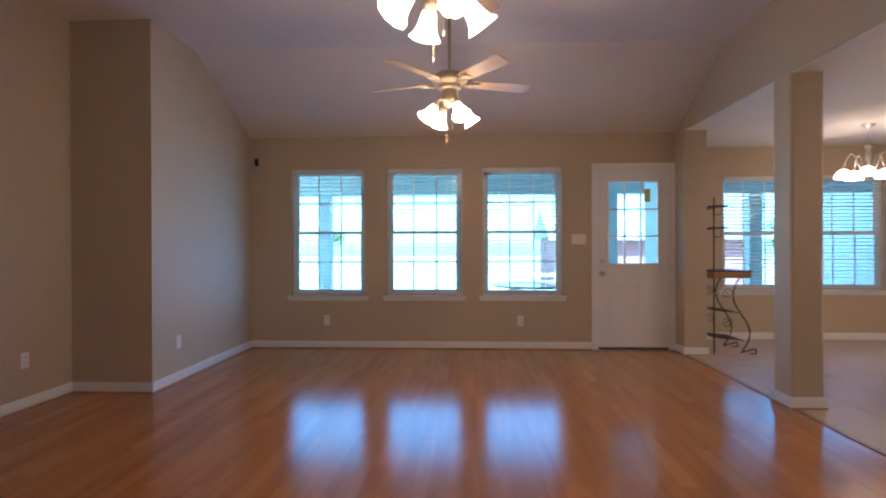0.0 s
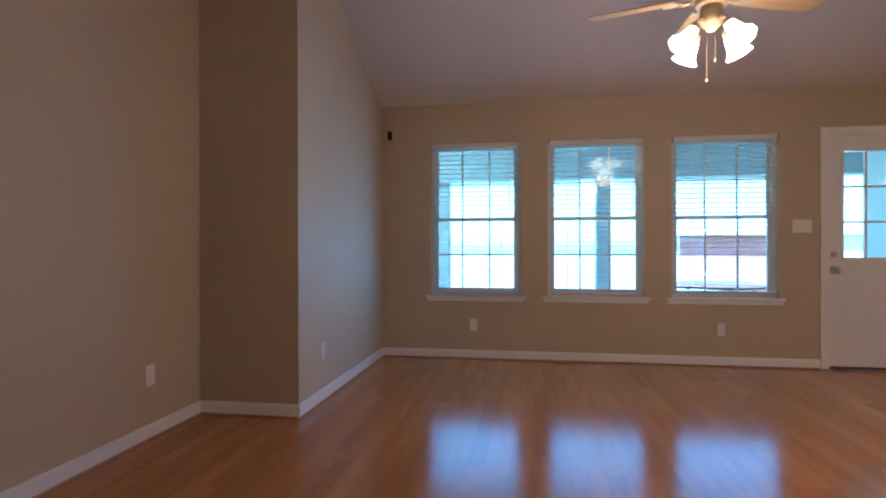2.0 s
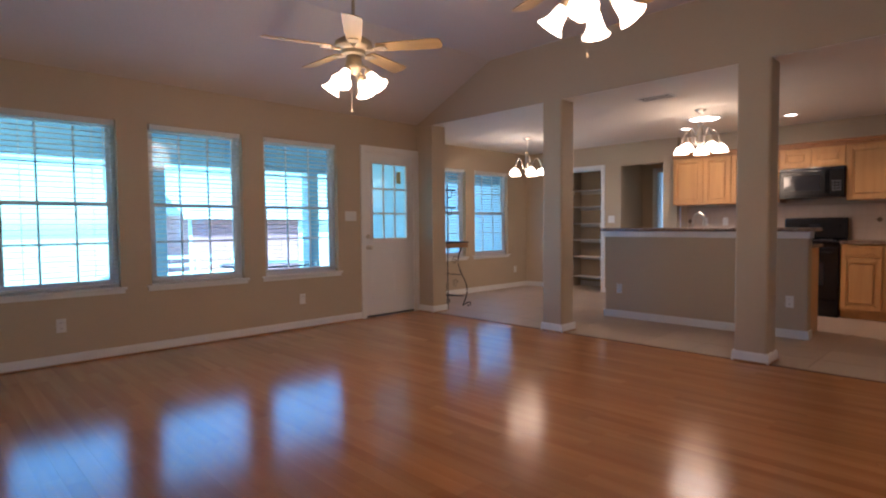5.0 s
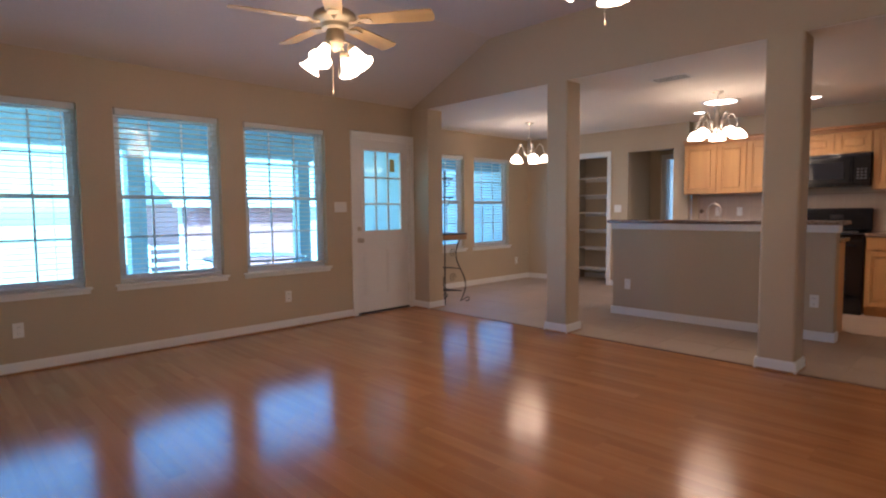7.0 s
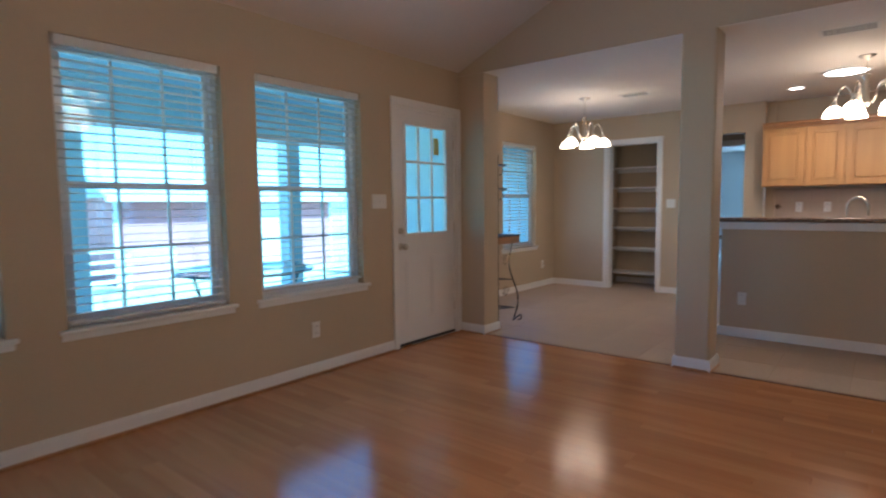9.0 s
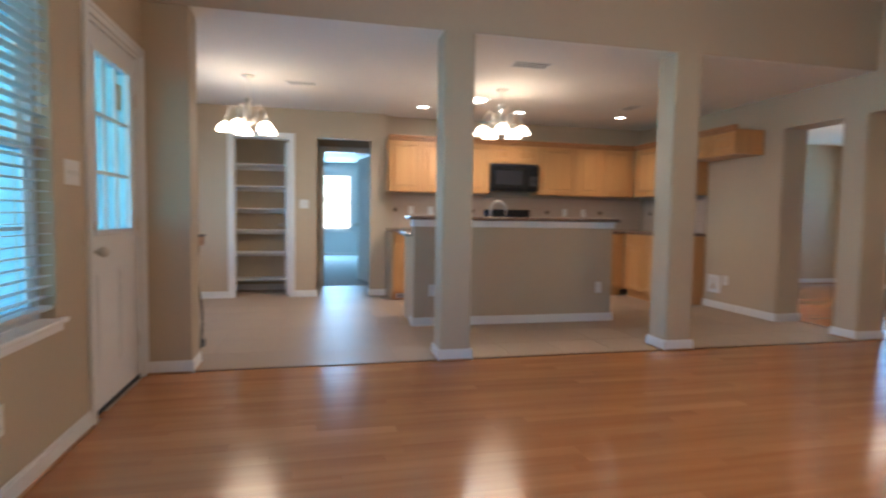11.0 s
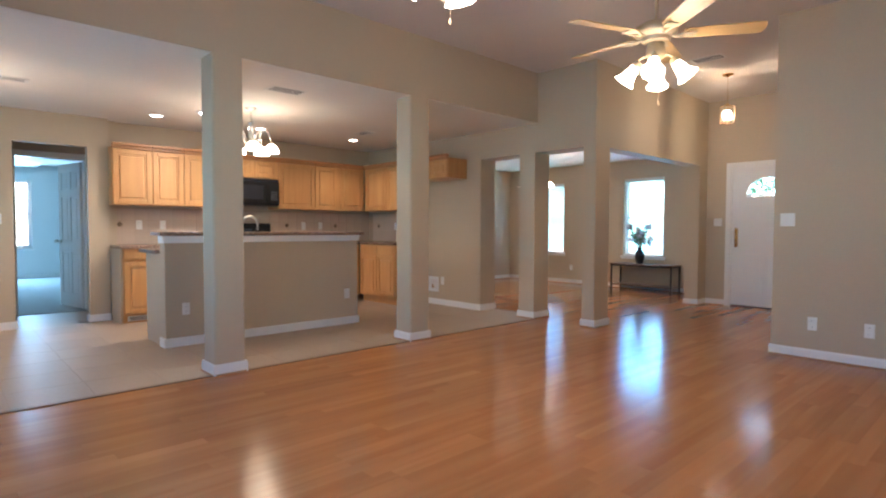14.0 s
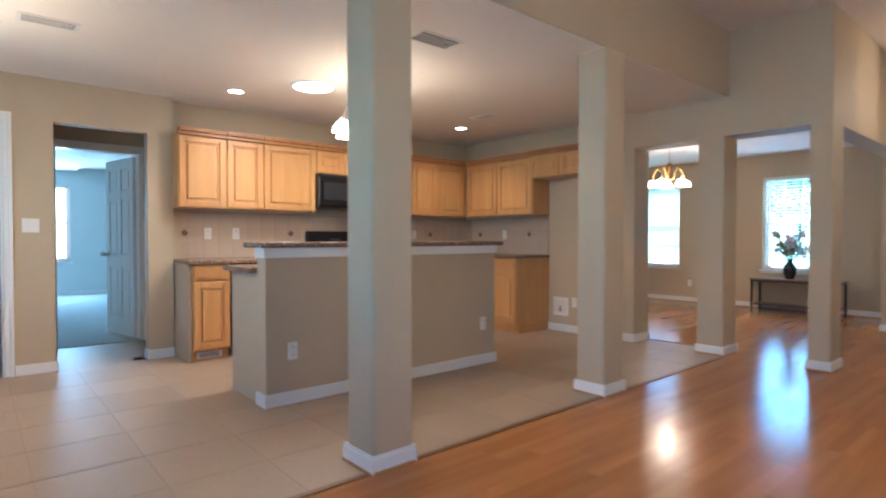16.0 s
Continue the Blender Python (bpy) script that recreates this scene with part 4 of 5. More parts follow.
def east(y):
    """A place on the kitchen's back wall, x along -y and y out of the wall."""
    return pose(6.91, y, 0, rz=90) @ Matrix.Diagonal((1, 1, 1, 1))


# rz = 90 turns x to +y and y to -x: cabinets start at their southern end
upper(east(3.43), 0.44, 1.405, 2.10, (0.44,))
upper(east(3.06), 0.37, 1.405, 2.10, (0.37,))
upper(east(2.47), 0.59, 1.405, 2.10, (0.59,))
upper(east(1.765), 0.705, 1.83, 2.10, (0.3525, 0.3525), label="short maple cabinet over the microwave")
upper(east(1.16), 0.605, 1.405, 2.10, (0.605,))
upper(east(0.76), 0.40, 1.405, 2.10, (0.40,))
upper(east(0.26), 0.50, 1.405, 2.10, (0.45,), label="corner maple wall cabinet with one raised-panel door")
upper(pose(5.99, -0.07, 0), 0.60, 1.405, 2.10, (0.56,))
upper(pose(5.42, -0.07, 0), 0.57, 1.405, 2.10, (0.57,))
upper(pose(4.55, -0.07, 0), 0.87, 1.83, 2.10, (0.435, 0.435), 0.36, "short maple cabinet over the empty refrigerator space")

lower(east(3.50), 0.33, (0.33,))
lower(east(2.47), 0.43, (0.43,))
lower(east(0.55), 1.205, (0.40, 0.40, 0.405), label="maple base cabinet run beside the range")
lower(pose(5.42, -0.07, 0), 0.88, (0.43, 0.44), label="maple base cabinet with two drawers and two doors")
gr = thing("toe_kick_register", "white floor register in the cabinet toe kick", "vent", pose(6.366, 3.67, 0.05, rz=90))
part("frame", B(-0.11, 0, -0.03, 0.11, 0.008, 0.03, bevel=0.002), M_PLATE, gr)
for i in range(5):
    part("slot", B(-0.09, 0.008, -0.02 + i * 0.009, 0.09, 0.0095, -0.016 + i * 0.009), M_DARK, gr)
pn = thing("end_panel", "tan painted cabinet end panel beside the doorway", "panel", pose(6.33, 3.832, 0))
part("board", B(0, 0, 0.0, 0.575, 0.025, 0.885, bevel=0.002), M_WALL, pn)

dw = thing("dishwasher", "black built-in dishwasher under the counter", "dishwasher", east(2.90))
part("body", B(0.003, 0.02, 0.10, 0.597, 0.58, 0.875), M_BLACK, dw)
part("door", B(0.005, 0.58, 0.12, 0.595, 0.605, 0.76, bevel=0.006), M_BLACK, dw)
part("control_panel", B(0.005, 0.58, 0.765, 0.595, 0.61, 0.87, bevel=0.006), M_BLACK, dw)
part("handle", B(0.15, 0.61, 0.78, 0.45, 0.625, 0.80, bevel=0.005), M_BLACK, dw)

st = thing("range", "black freestanding electric range with a backguard", "range", east(1.765))
part("body", B(0.004, 0.03, 0.0, 0.701, 0.60, 0.90, bevel=0.004), M_BLACK, st)
part("cooktop", B(0.004, 0.03, 0.90, 0.701, 0.635, 0.925, bevel=0.004), M_DGLASS, st)
bm = bmesh.new()
box(bm, 0.004, 0.03, 0.925, 0.701, 0.10, 1.20, bevel=0.02)
guard = part("backguard", bm, M_BLACK, st)
for x in (0.1, 0.19, 0.52, 0.61):
    bm = bmesh.new()
    cyl(bm, (x, 0.10, 1.09), (x, 0.125, 1.09), 0.022, 0.018)
    part("knob", bm, M_BLACK, guard)
part("clock", B(0.29, 0.10, 1.06, 0.42, 0.104, 1.12), M_DGLASS, guard)
oven = part("oven_door", B(0.008, 0.60, 0.22, 0.697, 0.63, 0.84, bevel=0.006), M_BLACK, st)
part("oven_window", B(0.15, 0.63, 0.38, 0.555, 0.633, 0.66), M_DGLASS, oven)
bm = bmesh.new()
tube(bm, [(0.08, 0.63, 0.77), (0.08, 0.67, 0.78), (0.625, 0.67, 0.78), (0.625, 0.63, 0.77)], 0.011)
part("oven_handle", bm, M_BLACK, oven)
part("drawer", B(0.008, 0.60, 0.04, 0.697, 0.625, 0.20, bevel=0.005), M_BLACK, st)
for x, y, r in ((0.19, 0.22, 0.075), (0.19, 0.48, 0.1), (0.52, 0.22, 0.1), (0.52, 0.48, 0.075)):
    bm = bmesh.new()
    lathe(bm, [(r - 0.004, 0.9255), (r, 0.9265), (r + 0.004, 0.9255)], 24, Matrix.Translation((x, y, 0)))
    part("burner_ring", bm, M_STEEL, st)

mw = thing("microwave", "black over-the-range microwave oven", "microwave", east(1.767) @ Matrix.Translation((0, 0, 0.028)))
part("body", B(0.003, 0.003, 1.42, 0.698, 0.36, 1.797, bevel=0.004), M_BLACK, mw)
mwd = part("door", B(0.165, 0.36, 1.45, 0.695, 0.385, 1.76, bevel=0.006), M_BLACK, mw)
part("window", B(0.25, 0.385, 1.51, 0.64, 0.3875, 1.70), M_DGLASS, mwd)
bm = bmesh.new()
tube(bm, [(0.19, 0.385, 1.48), (0.19, 0.41, 1.50), (0.19, 0.41, 1.71), (0.19, 0.385, 1.73)], 0.008)
part("handle", bm, M_BLACK, mwd)
mwc = part("control_panel", B(0.005, 0.36, 1.45, 0.16, 0.383, 1.76, bevel=0.004), M_BLACK, mw)
for i in range(4):
    for j in range(3):
        part("key", B(0.035 + j * 0.035, 0.383, 1.50 + i * 0.035, 0.058 + j * 0.035, 0.3845, 1.52 + i * 0.035), M_KEY, mwc)
part("grille", B(0.01, 0.36, 1.765, 0.69, 0.375, 1.792, bevel=0.002), M_DGLASS, mw)

bm = bmesh.new()
box(bm, 6.27, 2.475, 0.882, 6.905, 3.87, 0.918, bevel=0.006)
tagged(new("granite_worktop", mesh_of("worktop", bm, M_GRANITE)), "speckled brown granite worktop beside the range", "worktop")
bm = bmesh.new()
box(bm, 6.27, -0.06, 0.882, 6.905, 1.76, 0.918, bevel=0.006)
box(bm, 5.40, -0.06, 0.882, 6.262, 0.57, 0.9178, bevel=0.006)
tagged(new("granite_worktop", mesh_of("worktop", bm, M_GRANITE)), "speckled brown granite corner worktop", "worktop")

# backsplash tiles
spl = thing("backsplash", "beige square tile backsplash between worktop and wall cabinets", "backsplash", kind="structure")
bm = bmesh.new()
box(bm, 6.902, -0.06, 0.92, 6.909, 3.86, 1.38), box(bm, 5.42, -0.069, 0.92, 6.90, -0.062, 1.38)
part("grout_bed", bm, M_GROUT, spl)
t = 0.148
bm = bmesh.new()
box(bm, -0.004, -t / 2, -t / 2, 0.0, t / 2, t / 2, bevel=0.0)
tile_e = mesh_of("tile", bm, M_SPLASH)
bm = bmesh.new()
box(bm, -t / 2, 0.0, -t / 2, t / 2, 0.004, t / 2, bevel=0.0)
tile_s = mesh_of("tile", bm, M_SPLASH)
for r in range(3):
    for i in range(26):
        piece("tile", tile_e, spl, (6.902, 0.02 + i * 0.1505, 0.996 + r * 0.1505))
    for i in range(9):
        piece("tile", tile_s, spl, (5.50 + i * 0.1505, -0.062, 0.996 + r * 0.1505))
# small bronze accent tiles set on point
bm = bmesh.new()
box(bm, -0.005, -0.026, -0.026, 0.0, 0.026, 0.026, bevel=0.0015)
bmesh.ops.rotate(bm, verts=bm.verts[:], cent=(0, 0, 0), matrix=Matrix.Rotation(radians(45), 3, 'X'))
box(bm, -0.008, -0.009, -0.009, -0.004, 0.009, 0.009, bevel=0.001)
accent_e = mesh_of("accent_tile", bm, M_ACCENT)
bm = bmesh.new()
box(bm, -0.026, 0.0, -0.026, 0.026, 0.005, 0.026, bevel=0.0015)
bmesh.ops.rotate(bm, verts=bm.verts[:], cent=(0, 0, 0), matrix=Matrix.Rotation(radians(45), 3, 'Y'))
box(bm, -0.009, 0.004, -0.009, 0.009, 0.008, 0.009, bevel=0.001)
accent_s = mesh_of("accent_tile", bm, M_ACCENT)
for y in (3.73, 2.62, 1.47, 0.61):
    piece("accent_tile", accent_e, spl, (6.898, y, 1.17))
for x in (6.61, 5.725):
    piece("accent_tile", accent_s, spl, (x, -0.058, 1.17))

# breakfast bar: half wall, trim, granite, island cabinets
bm = bmesh.new()
box(bm, 4.62, 1.72, 0, 4.76, 3.865, 1.05, bevel=0.006)
structure("half_wall", bm, M_WALL, "tan painted half wall of the breakfast bar", "wall")
tr = thing("bar_trim", "white painted trim band under the bar top", "trim", kind="structure")
bm = bmesh.new()
box(bm, 4.606, 1.706, 0.985, 4.62, 3.879, 1.05, bevel=0.003), box(bm, 4.62, 3.865, 0.985, 4.76, 3.879, 1.05), box(bm, 4.62, 1.706, 0.985, 4.76, 1.72, 1.05)
box(bm, 4.60, 1.70, 1.03, 4.607, 3.885, 1.052)
part("band", bm, M_TRIM, tr)
bm = bmesh.new()
g = 0.014
for q in ((4.62 - g, 1.72 - g, 4.62, 3.865 + g), (4.62, 3.865, 4.76, 3.865 + g), (4.62, 1.72 - g, 4.76, 1.72)):
    box(bm, q[0], q[1], 0.001, q[2], q[3], 0.085)
part("skirting", bm, M_TRIM, tr)
bm = bmesh.new()
box(bm, 4.57, 1.655, 1.053, 4.86, 3.925, 1.09, bevel=0.012)
tagged(new("bar_top", mesh_of("worktop", bm, M_GRANITE)), "raised speckled brown granite bar top on the half wall", "worktop")
isl = thing("island_cabinet", "island cabinet with a tan painted end panel behind the half wall", "cabinet")
part("body", B(4.765, 1.78, 0.10, 5.23, 3.84, 0.88), M_CAB, isl)
part("toe_kick", B(4.765, 1.80, 0.0, 5.17, 3.83, 0.10), M_CABH, isl)
part("end_panel", B(4.765, 3.84, 0.0, 5.24, 3.86, 0.88), M_WALL, isl, "tan painted end panel")
part("south_panel", B(4.765, 1.76, 0.0, 5.24, 1.78, 0.88), M_CAB, isl)
for i in range(4):
    y0 = 1.79 + i * 0.51
    bm = bmesh.new()
    box(bm, 5.23, y0 + 0.012, 0.12, 5.249, y0 + 0.508, 0.72, bevel=0.004), box(bm, 5.247, y0 + 0.07, 0.18, 5.254, y0 + 0.45, 0.66, bevel=0.004)
    part("door", bm, M_CAB, isl)
bm = bmesh.new()
box(bm, 4.764, 1.73, 0.882, 5.28, 3.92, 0.918, bevel=0.008)
tagged(new("island_worktop", mesh_of("worktop", bm, M_GRANITE)), "lower speckled granite worktop behind the bar", "worktop")
fa = thing("faucet", "tall arched brushed nickel kitchen faucet", "faucet", pose(5.01, 2.96, 0.918, rz=-110))
bm = bmesh.new()
lathe(bm, [(0.0, 0.0), (0.028, 0.0), (0.026, 0.02), (0.016, 0.05), (0.014, 0.09)], 16)
part("base", bm, M_NICKEL, fa, smooth=True)
bm = bmesh.new()
tube(bm, [(0, 0, 0.06), (0, 0, 0.25)] + [(0.08 - 0.08 * math.cos(a), 0, 0.25 + 0.09 * math.sin(a)) for a in [math.pi * i / 10 for i in range(1, 11)]] + [(0.16, 0, 0.19)], 0.012, 12)
part("spout", bm, M_NICKEL, fa, smooth=True)
bm = bmesh.new()
tube(bm, [(0, 0.015, 0.06), (0, 0.05, 0.08), (0, 0.09, 0.10)], 0.007)
part("lever", bm, M_NICKEL, fa, smooth=True)

# ---- loose furniture ----
# wrought iron rack in the nook
rk = thing("bakers_rack", "black wrought iron baker's rack with a wooden shelf, beside the pilaster", "rack", pose(3.66, 5.90, 0))
L, D = 0.36, 0.42
for y in (-D / 2, D / 2):
    bm = bmesh.new()
    tube(bm, [(0, y, 0), (0, y, 1.72)], 0.008)
    part("back_post", bm, M_IRON, rk)
    bm = bmesh.new()
    pts = []
    for i in range(25):
        a = i / 24
        pts.append((L * 0.80 + 0.10 * math.sin(2 * math.pi * a) * (1 - 0.2 * a), y, 0.02 + 0.84 * a))
    foot = [(L * 0.8 + 0.13 - 0.035 * math.cos(a), y, 0.03 + 0.03 * math.sin(a)) for a in [math.pi * 2 * k / 10 for k in range(3, 10)]]
    tube(bm, list(reversed(foot)) + pts, 0.008)
    part("front_leg", bm, M_IRON, rk)
part("shelf", B(-0.01, -D / 2 - 0.02, 0.83, L + 0.03, D / 2 + 0.02, 0.90, bevel=0.006), M_RACKTOP, rk, "brown wooden shelf")
part("shelf_rim", B(-0.015, -D / 2 - 0.025, 0.90, L + 0.04, D / 2 + 0.025, 0.915, bevel=0.004), M_IRON, rk)
for z, l in ((0.18, L * 0.85), (0.48, L * 0.75)):
    bm = bmesh.new()
    for i in range(9):
        y = -D / 2 + D * i / 8
        tube(bm, [(0, y, z), (l, y, z - 0.03)], 0.004, 6)
    for x in (0, l):
        tube(bm, [(x, -D / 2, z - 0.03 * x / l), (x, D / 2, z - 0.03 * x / l)], 0.006)
    part("wire_shelf", bm, M_IRON, rk)
for z in (1.38, 1.62):
    bm = bmesh.new()
    box(bm, 0.0, -D / 2, z, 0.17, D / 2, z + 0.012, bevel=0.003)
    for y in (-D / 2, D / 2):
        tube(bm, [(0.15, y, z)] + [(0.04 + 0.05 * math.cos(a), y, z - 0.05 - 0.05 * math.sin(a)) for a in [math.pi * k / 8 for k in range(-2, 11)]], 0.005, 6)
    part("small_shelf", bm, M_IRON, rk)
for y in (-D / 2, D / 2):
    for z0 in (0.34, 0.66):
        bm = bmesh.new()
        tube(bm, [(0.14 + 0.06 * (1 - k / 22) * math.cos(k * 0.55), y, z0 + 0.06 * (1 - k / 22) * math.sin(k * 0.55)) for k in range(20)], 0.004, 6)
        part("scroll", bm, M_IRON, rk)

# console table and vase under the dining window
tb = thing("console_table", "dark wood and iron console table under the window", "table", pose(3.93, -4.09, 0))
part("top", B(-0.60, -0.19, 0.475, 0.60, 0.19, 0.50, bevel=0.004), M_TABLE, tb)
part("lower_shelf", B(-0.57, -0.16, 0.09, 0.57, 0.16, 0.11, bevel=0.003), M_TABLE, tb)
bm = bmesh.new()
for q in ((-0.585, -0.18, 0.585, -0.155), (-0.585, 0.155, 0.585, 0.18), (-0.585, -0.155, -0.56, 0.155), (0.56, -0.155, 0.585, 0.155)):
    box(bm, q[0], q[1], 0.45, q[2], q[3], 0.475)
part("apron", bm, M_IRON, tb)
for x in (-0.57, 0.57):
    for y in (-0.168, 0.168):
        part("leg", B(x - 0.013, y - 0.013, 0, x + 0.013, y + 0.013, 0.45), M_IRON, tb)
va = thing("flower_vase", "dark glazed vase with dried flowers on the console table", "vase", pose(4.02, -4.07, 0.50))
bm = bmesh.new()
lathe(bm, [(0.0, 0.0), (0.055, 0.0), (0.06, 0.015), (0.085, 0.10), (0.09, 0.16), (0.07, 0.22), (0.04, 0.255), (0.036, 0.28), (0.055, 0.305), (0.045, 0.30), (0.03, 0.27), (0.0, 0.26)], 28)
part("vase", bm, M_VASE, va, smooth=True)
rng = random.Random(5)
bm, bl = bmesh.new(), bmesh.new()
tips = []
for i in range(46):
    a, s, h = rng.uniform(0, 6.283), rng.uniform(0.02, 0.24), rng.uniform(0.42, 0.70)
    tip = Vector((s * math.cos(a), s * math.sin(a) * 0.8, h))
    tube(bm, [(0.01 * math.cos(a), 0.01 * math.sin(a), 0.26), (tip.x * 0.45, tip.y * 0.45, 0.26 + (h - 0.26) * 0.55), tip], 0.0022, 4)
    tips.append(tip)
    for k in range(9):
        f = rng.uniform(0.45, 1)
        p0 = Vector((tip.x * f, tip.y * f, 0.26 + (h - 0.26) * f))
        d = Vector((rng.uniform(-1, 1), rng.uniform(-1, 1), rng.uniform(-0.2, 1))).normalized()
        e = d.cross(Vector((0.3, 0.2, 1))).normalized() * 0.013
        vs = [bl.verts.new(q) for q in (p0, p0 + d * 0.035 + e, p0 + d * 0.08, p0 + d * 0.035 - e)]
        bl.faces.new(vs)
part("stems", bm, M_STEM, va)
part("leaves", bl, M_STEM, va)
for i, tip in enumerate(tips[::2] + [q * 0.85 for q in tips[1::3]]):
    bm = bmesh.new()
    for k in range(9):
        d = Vector((rng.uniform(-1, 1), rng.uniform(-1, 1), rng.uniform(-0.3, 1))).normalized()
        e = d.cross(Vector((0.1, 0.9, 0.4))).normalized() * 0.026
        vs = [bm.verts.new(q) for q in (tip, tip + d * 0.032 + e, tip + d * 0.065, tip + d * 0.032 - e)]
        bm.faces.new(vs)
    part("flower", bm, M_PETAL, va)

# ---- outside ----
structure("ground", B(-90, -90, -0.6, 90, 90, -0.25), M_GRASS, "lawn round the house, its colour paled for the overexposed daylight", "ground")
# unseen slab, added to stop sun patches on the entry floor
structure("front_sun_block", B(0.3, -5.2, 2.45, 2.69, -3.35, 2.6), M_PORCH, "unseen slab added to keep the sun off the front door", "porch")
structure("porch_floor", B(-2.6, 6.06, -0.25, 3.32, 8.7, -0.06), M_SLAB, "concrete back porch slab", "porch")
structure("porch_ceiling", B(-3.0, 6.06, 2.45, 8.0, 9.0, 2.6), M_PORCH, "pale painted porch ceiling", "porch")
structure("porch_beam", B(-3.0, 8.42, 2.03, 8.0, 8.66, 2.45), M_PORCH, "pale painted porch beam", "porch")
for x in (-1.40, 0.86, 3.25, 5.5):
    ps = thing("porch_post", "square pale painted porch post", "post", pose(x, 8.53, -0.06), "porch posts")
    part("shaft", B(-0.10, -0.10, 0, 0.10, 0.10, 2.09, bevel=0.01), M_PORCH, ps)
    part("foot", B(-0.12, -0.12, 0, 0.12, 0.12, 0.12, bevel=0.01), M_PORCH, ps)
# sheet added before the tan wall so it looks brighter through the windows
structure("nook_bright_sheet", B(3.295, 6.06, -0.25, 3.318, 6.9, 2.45), M_PORCH, "pale sheet added outside the nook wall to brighten the window view", "wall")
structure("house_wing", B(8.0, 6.86, -0.25, 8.15, 11.0, 2.45), M_PORCH, "pale siding wall of the wing beyond the breakfast nook", "wall")
structure("nook_porch", B(3.32, 6.9, -0.25, 8.0, 8.7, -0.06), M_SLAB, "concrete slab along the nook", "porch")
bn = thing("red_shed", "low red board shed with pale trim and grey metal roof", "shed", pose(5.8, 15.5, -0.25))
part("wall", B(-2.6, -1.5, 0, 2.6, 1.5, 1.75), M_RED, bn)
bm = bmesh.new()
vs = [bm.verts.new(q) for q in ((-2.8, -1.75, 1.68), (2.8, -1.75, 1.68), (2.8, 0, 2.45), (-2.8, 0, 2.45), (2.8, 1.75, 1.68), (-2.8, 1.75, 1.68))]
for f in ((0, 1, 2, 3), (3, 2, 4, 5), (0, 3, 5), (1, 4, 2)):
    bm.faces.new([vs[i] for i in f])
part("roof", bm, M_ROOF, bn)
part("fascia", B(-2.8, -1.79, 1.60, 2.8, -1.75, 1.70), M_TRIM, bn)
part("door", B(0.3, -1.53, 0, 1.3, -1.5, 1.6), M_TRIM, bn)
for x in (-2.6, 2.52):
    part("corner_board", B(x, -1.52, 0, x + 0.08, -1.5, 1.68), M_TRIM, bn)
fn = thing("fence", "short white rail fence in front of the shed", "fence", pose(2.3, 13.2, -0.25))
post_me = mesh_of("post", B(-0.04, -0.04, 0, 0.04, 0.04, 0.8), M_TRIM)
for i in range(3):
    piece("post", post_me, fn, (i * 0.8, 0, 0))
for z in (0.2, 0.38, 0.56, 0.74):
    part("rail", B(-0.04, -0.06, z - 0.035, 1.64, -0.04, z + 0.035), M_TRIM, fn)
pt = thing("patio_table", "round dark patio table on the back porch", "table", pose(1.95, 7.45, -0.06))
bm = bmesh.new()
lathe(bm, [(0.0, 0.70), (0.60, 0.70), (0.625, 0.705), (0.64, 0.695), (0.63, 0.68), (0.60, 0.685), (0.0, 0.688)], 40)
part("top", bm, M_DGLASS, pt, smooth=True)
for k in range(4):
    a = math.pi / 4 + k * math.pi / 2
    bm = bmesh.new()
    tube(bm, [(0.5 * math.cos(a), 0.5 * math.sin(a), 0.0), (0.42 * math.cos(a), 0.42 * math.sin(a), 0.4), (0.5 * math.cos(a), 0.5 * math.sin(a), 0.685)], 0.014)
    part("leg", bm, M_IRON, pt)


def tree(x, y, h, seed):
    r = random.Random(seed)
    t = thing("tree", "leafy green yard tree", "tree", pose(x, y, -0.25), "trees beyond the yard")
    bm = bmesh.new()
    tube(bm, [(0, 0, 0), (0.1, 0.05, h * 0.25), (0.0, 0.1, h * 0.5), (0.1, 0, h * 0.8)], 0.16)
    ends = []
    for i in range(9):
        a = r.uniform(0, 6.283)
        z0 = h * r.uniform(0.25, 0.6)
        e = Vector((math.cos(a) * h * 0.28, math.sin(a) * h * 0.28, z0 + h * r.uniform(0.1, 0.3)))
        tube(bm, [(0, 0, z0), (e.x * 0.5, e.y * 0.5, z0 + (e.z - z0) * 0.4), e], 0.06, 6)
        ends.append(e)
    part("trunk", bm, M_BARK, t)
    verts, faces = [], []
    for k in range(2600):
        e = r.choice(ends) if k % 4 else Vector((0, 0, h * 0.8))
        c = e + Vector((r.gauss(0, 1), r.gauss(0, 1), r.gauss(0, 0.8))) * h * 0.11
        d, u = Vector((r.gauss(0, 1), r.gauss(0, 1), r.gauss(0, 1))).normalized(), Vector((r.gauss(0, 1), r.gauss(0, 1), r.gauss(0, 1))).normalized()
        s, n = h * 0.022, len(verts)
        verts += [c - d * s, c + u * s * 0.5, c + d * s, c - u * s * 0.5]
        faces.append((n, n + 1, n + 2, n + 3))
    me = bpy.data.meshes.new("crown")
    me.from_pydata([tuple(v) for v in verts], [], faces)
    me.materials.append(M_LEAF)
    ob = new("crown", me)
    ob.parent = t


for i, (x, y, h) in enumerate(((-30, 62, 4), (-16, 66, 3.5), (20, 64, 4), (34, 60, 4.5), (8, -48, 8), (-3, -52, 7), (16, -46, 8), (48, 5, 8))):
    tree(x, y, h, i + 1)

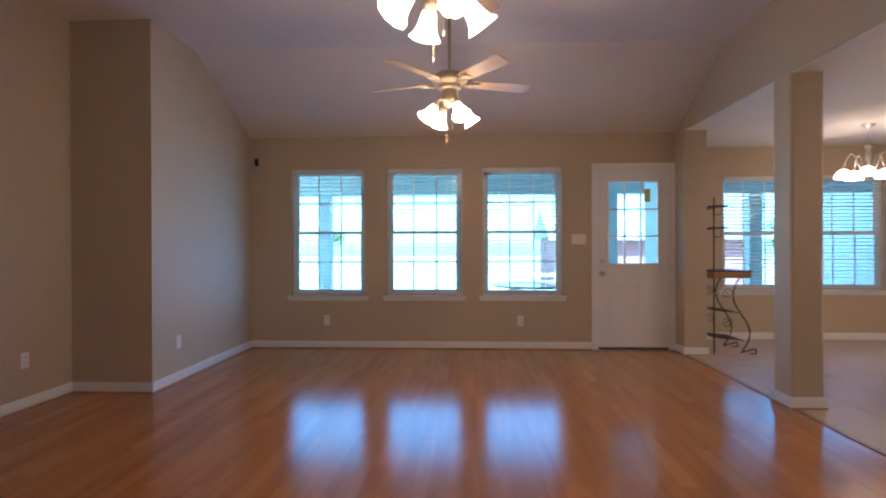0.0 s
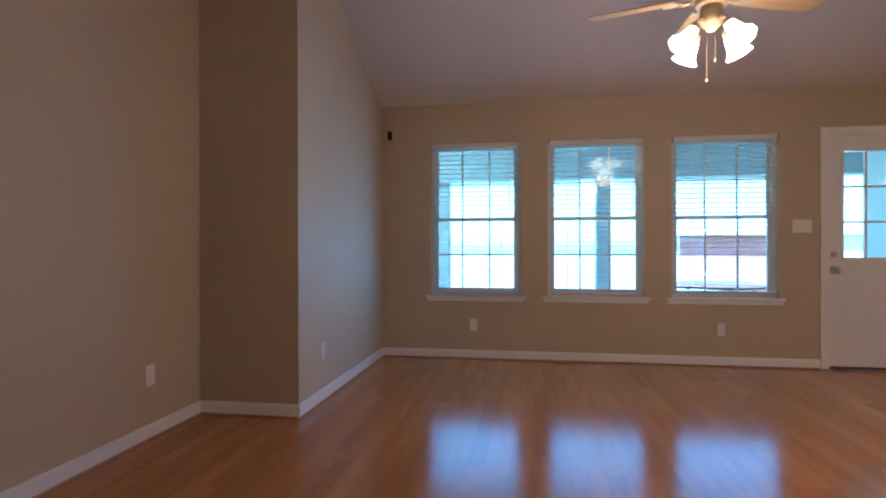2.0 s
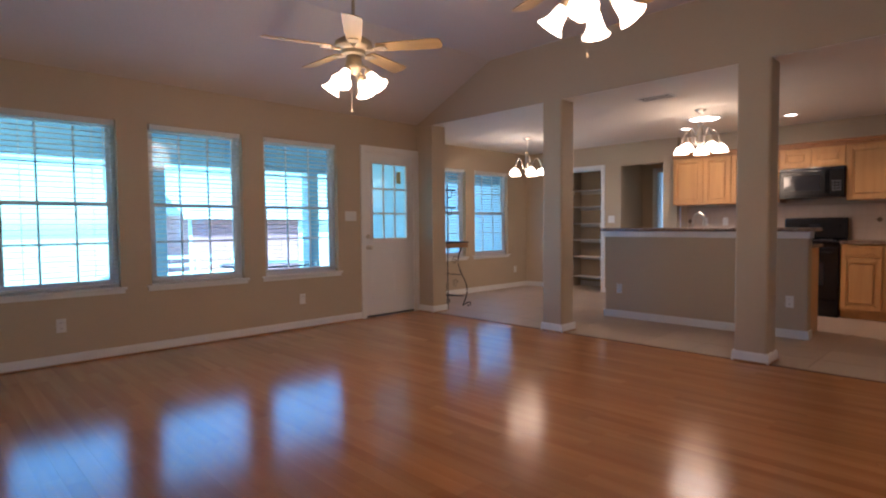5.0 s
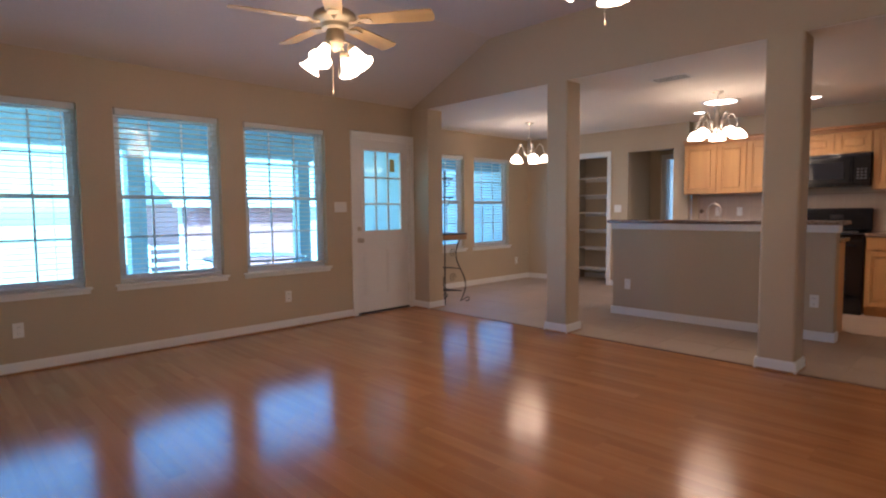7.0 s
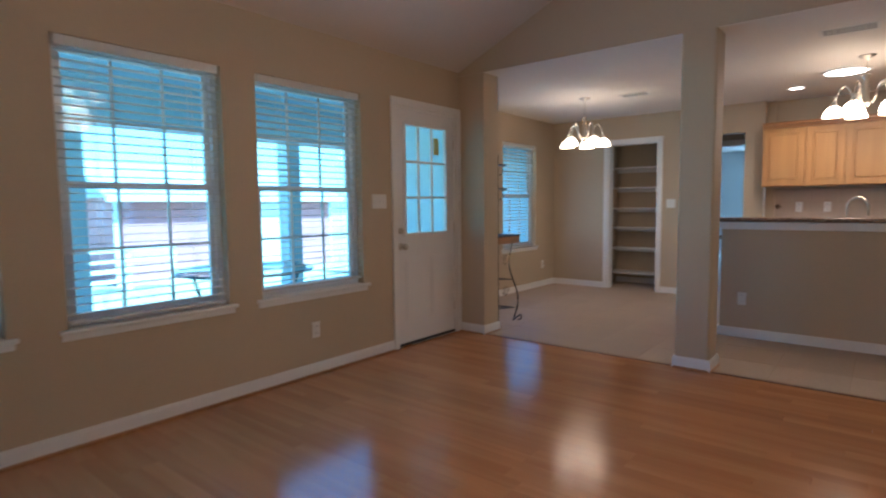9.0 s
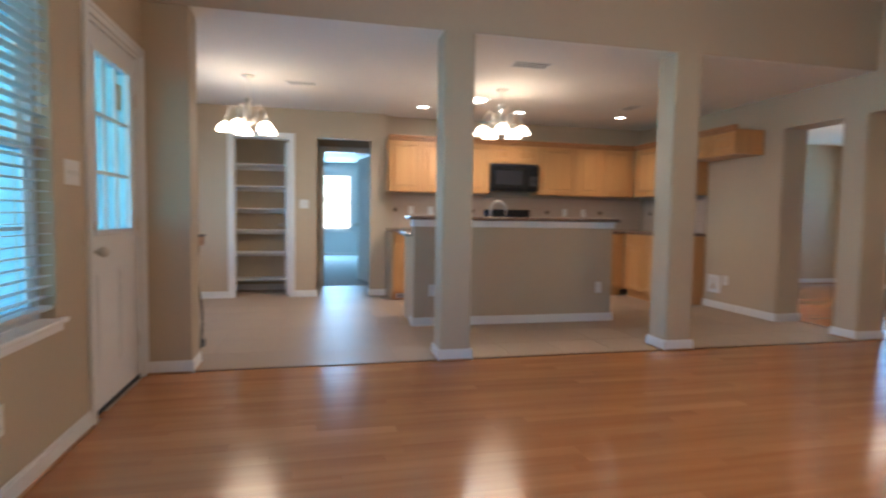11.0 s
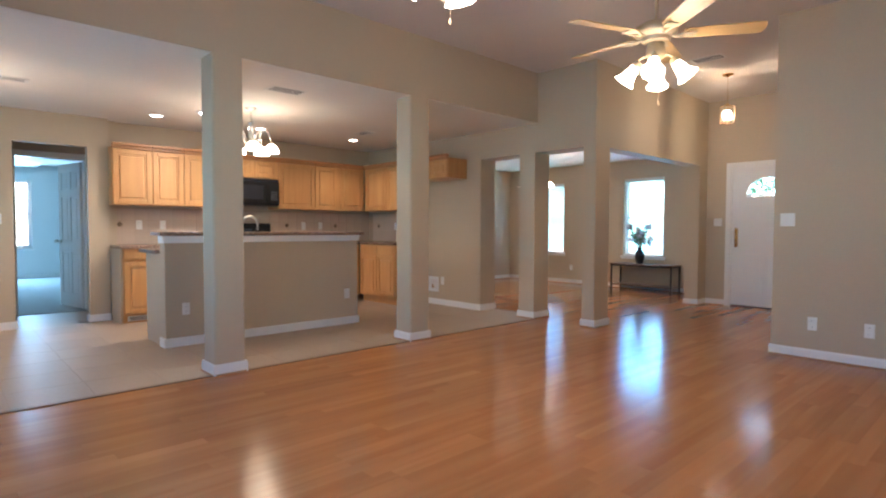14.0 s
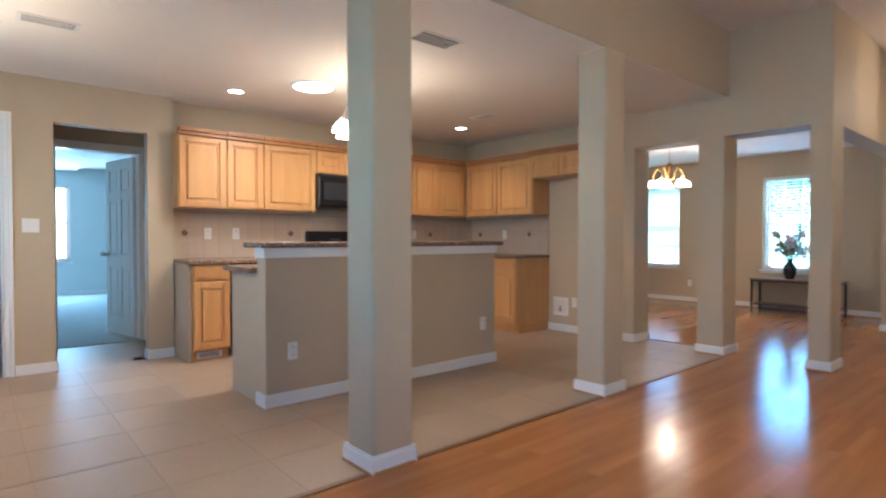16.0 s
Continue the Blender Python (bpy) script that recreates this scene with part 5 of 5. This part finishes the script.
# ---- floors ----
fl = tagged(new("floor", mesh_of("subfloor", B(-2.45, -4.5, -0.12, 7.5, 6.1, -0.012), M_GROUT)), "glossy reddish oak strip floor", "floor", kind="structure")
structure("floor_hall", B(6.751, 3.75, -0.11, 7.86, 6.2, 0.0), M_TILE, "beige tile floor of hall and pantry", "floor")
structure("floor_bedroom", B(7.862, 1.0, -0.1, 14.2, 6.4, 0.008), M_CARPET, "pale carpet of the bedroom", "floor")
tf = tagged(new("tile_floor", mesh_of("tile_bed", B(3.36, -0.30, -0.012, 6.749, 6.70, -0.0014), M_GROUT)), "beige ceramic tile floor of kitchen and nook", "floor", kind="structure")
T = 0.457
bm = bmesh.new()
g = 0.0018
box(bm, g, g, -0.008, T - g, T - g, 0.0)
tile_me = mesh_of("tile", bm, M_TILE)
y = -0.37
while y < 6.69:
    x = 3.352
    while x < 6.90:
        w, h = min(T, (6.75 if y > 3.80 else 6.91) - x), min(T, 6.69 - y)
        if w > 0.03 and h > 0.03:
            ob = piece("tile", tile_me, tf, (x, y, 0))
            ob.scale = (w / T, h / T, 1)
        x += T
    y += T
ts = thing("threshold", "dark stained wood strip between oak floor and tile", "threshold", kind="structure")
bm = bmesh.new()
box(bm, 3.318, -0.07, -0.011, 3.352, 5.62, 0.007, bevel=0.003)
part("strip", bm, M_THRESH, ts)
bm = bmesh.new()
box(bm, 3.60, -0.385, -0.011, 4.28, -0.355, 0.007, bevel=0.003)
part("strip", bm, M_THRESH, ts)

# oak strips run towards the window wall; the nearest are pieces of their own, the rest one sheet
PW = 0.083
rng = random.Random(11)
strips = {}
rest_v, rest_f = [], []
count = 0


def strip_mesh(n):
    if n not in strips:
        bm = bmesh.new()
        box(bm, 0.0002, 0.0003, -0.011, PW - 0.0002, n * 0.1 - 0.0003, 0.0)
        strips[n] = mesh_of("plank", bm, M_FLOOR)
    return strips[n]


def lay(x0, x1, y0, y1):
    global count
    x = x0
    while x < x1 - 0.01:
        y = y0
        while y < y1 - 0.01:
            n = min(rng.randint(6, 15), max(1, math.ceil((y1 - y) * 10 - 0.01)))
            if count < 300 and -1.3 < x < 2.6 and 0.6 < y < 5.9:
                piece("plank", strip_mesh(n), fl, (x, y, 0))
                count += 1
            else:
                k, e = len(rest_v), min(y + n * 0.1, y1)
                a, b = x + 0.0002, min(x + PW - 0.0002, x1)
                rest_v.extend([(a, y + 0.0005, 0), (b, y + 0.0005, 0), (b, e - 0.0005, 0), (a, e - 0.0005, 0), (a, y + 0.0005, -0.011), (b, y + 0.0005, -0.011), (b, e - 0.0005, -0.011), (a, e - 0.0005, -0.011)])
                rest_f.extend([(k, k + 1, k + 2, k + 3), (k, k + 4, k + 5, k + 1), (k + 1, k + 5, k + 6, k + 2), (k + 2, k + 6, k + 7, k + 3), (k + 3, k + 7, k + 4, k)])
            y += n * 0.1
        x += PW


lay(-2.28, 3.318, -0.20, 5.91)
lay(0.68, 3.318, -3.2, -0.2)
lay(1.21, 2.16, -3.35, -3.2)
lay(3.318, 3.65, -3.2, -0.07)
lay(2.70, 7.3, -4.3, -3.2)
lay(3.65, 7.3, -3.2, -0.385)


def floor_rest():
    """The rest of the strips as one mesh; its colour changes from strip to strip."""
    m = M_FLOOR.copy()
    nt = m.node_tree
    geo = nt.nodes.new("ShaderNodeNewGeometry")
    for n in [n for n in nt.nodes if n.bl_idname == "ShaderNodeObjectInfo"]:
        for link in list(n.outputs["Random"].links):
            nt.links.new(geo.outputs["Random Per Island"], link.to_socket)
    me = bpy.data.meshes.new("planks")
    me.from_pydata(rest_v, [], rest_f)
    me.materials.append(m)
    ob = new("planks", me)
    ob.parent = fl
    tagged(ob, kind="stuff")


floor_rest()
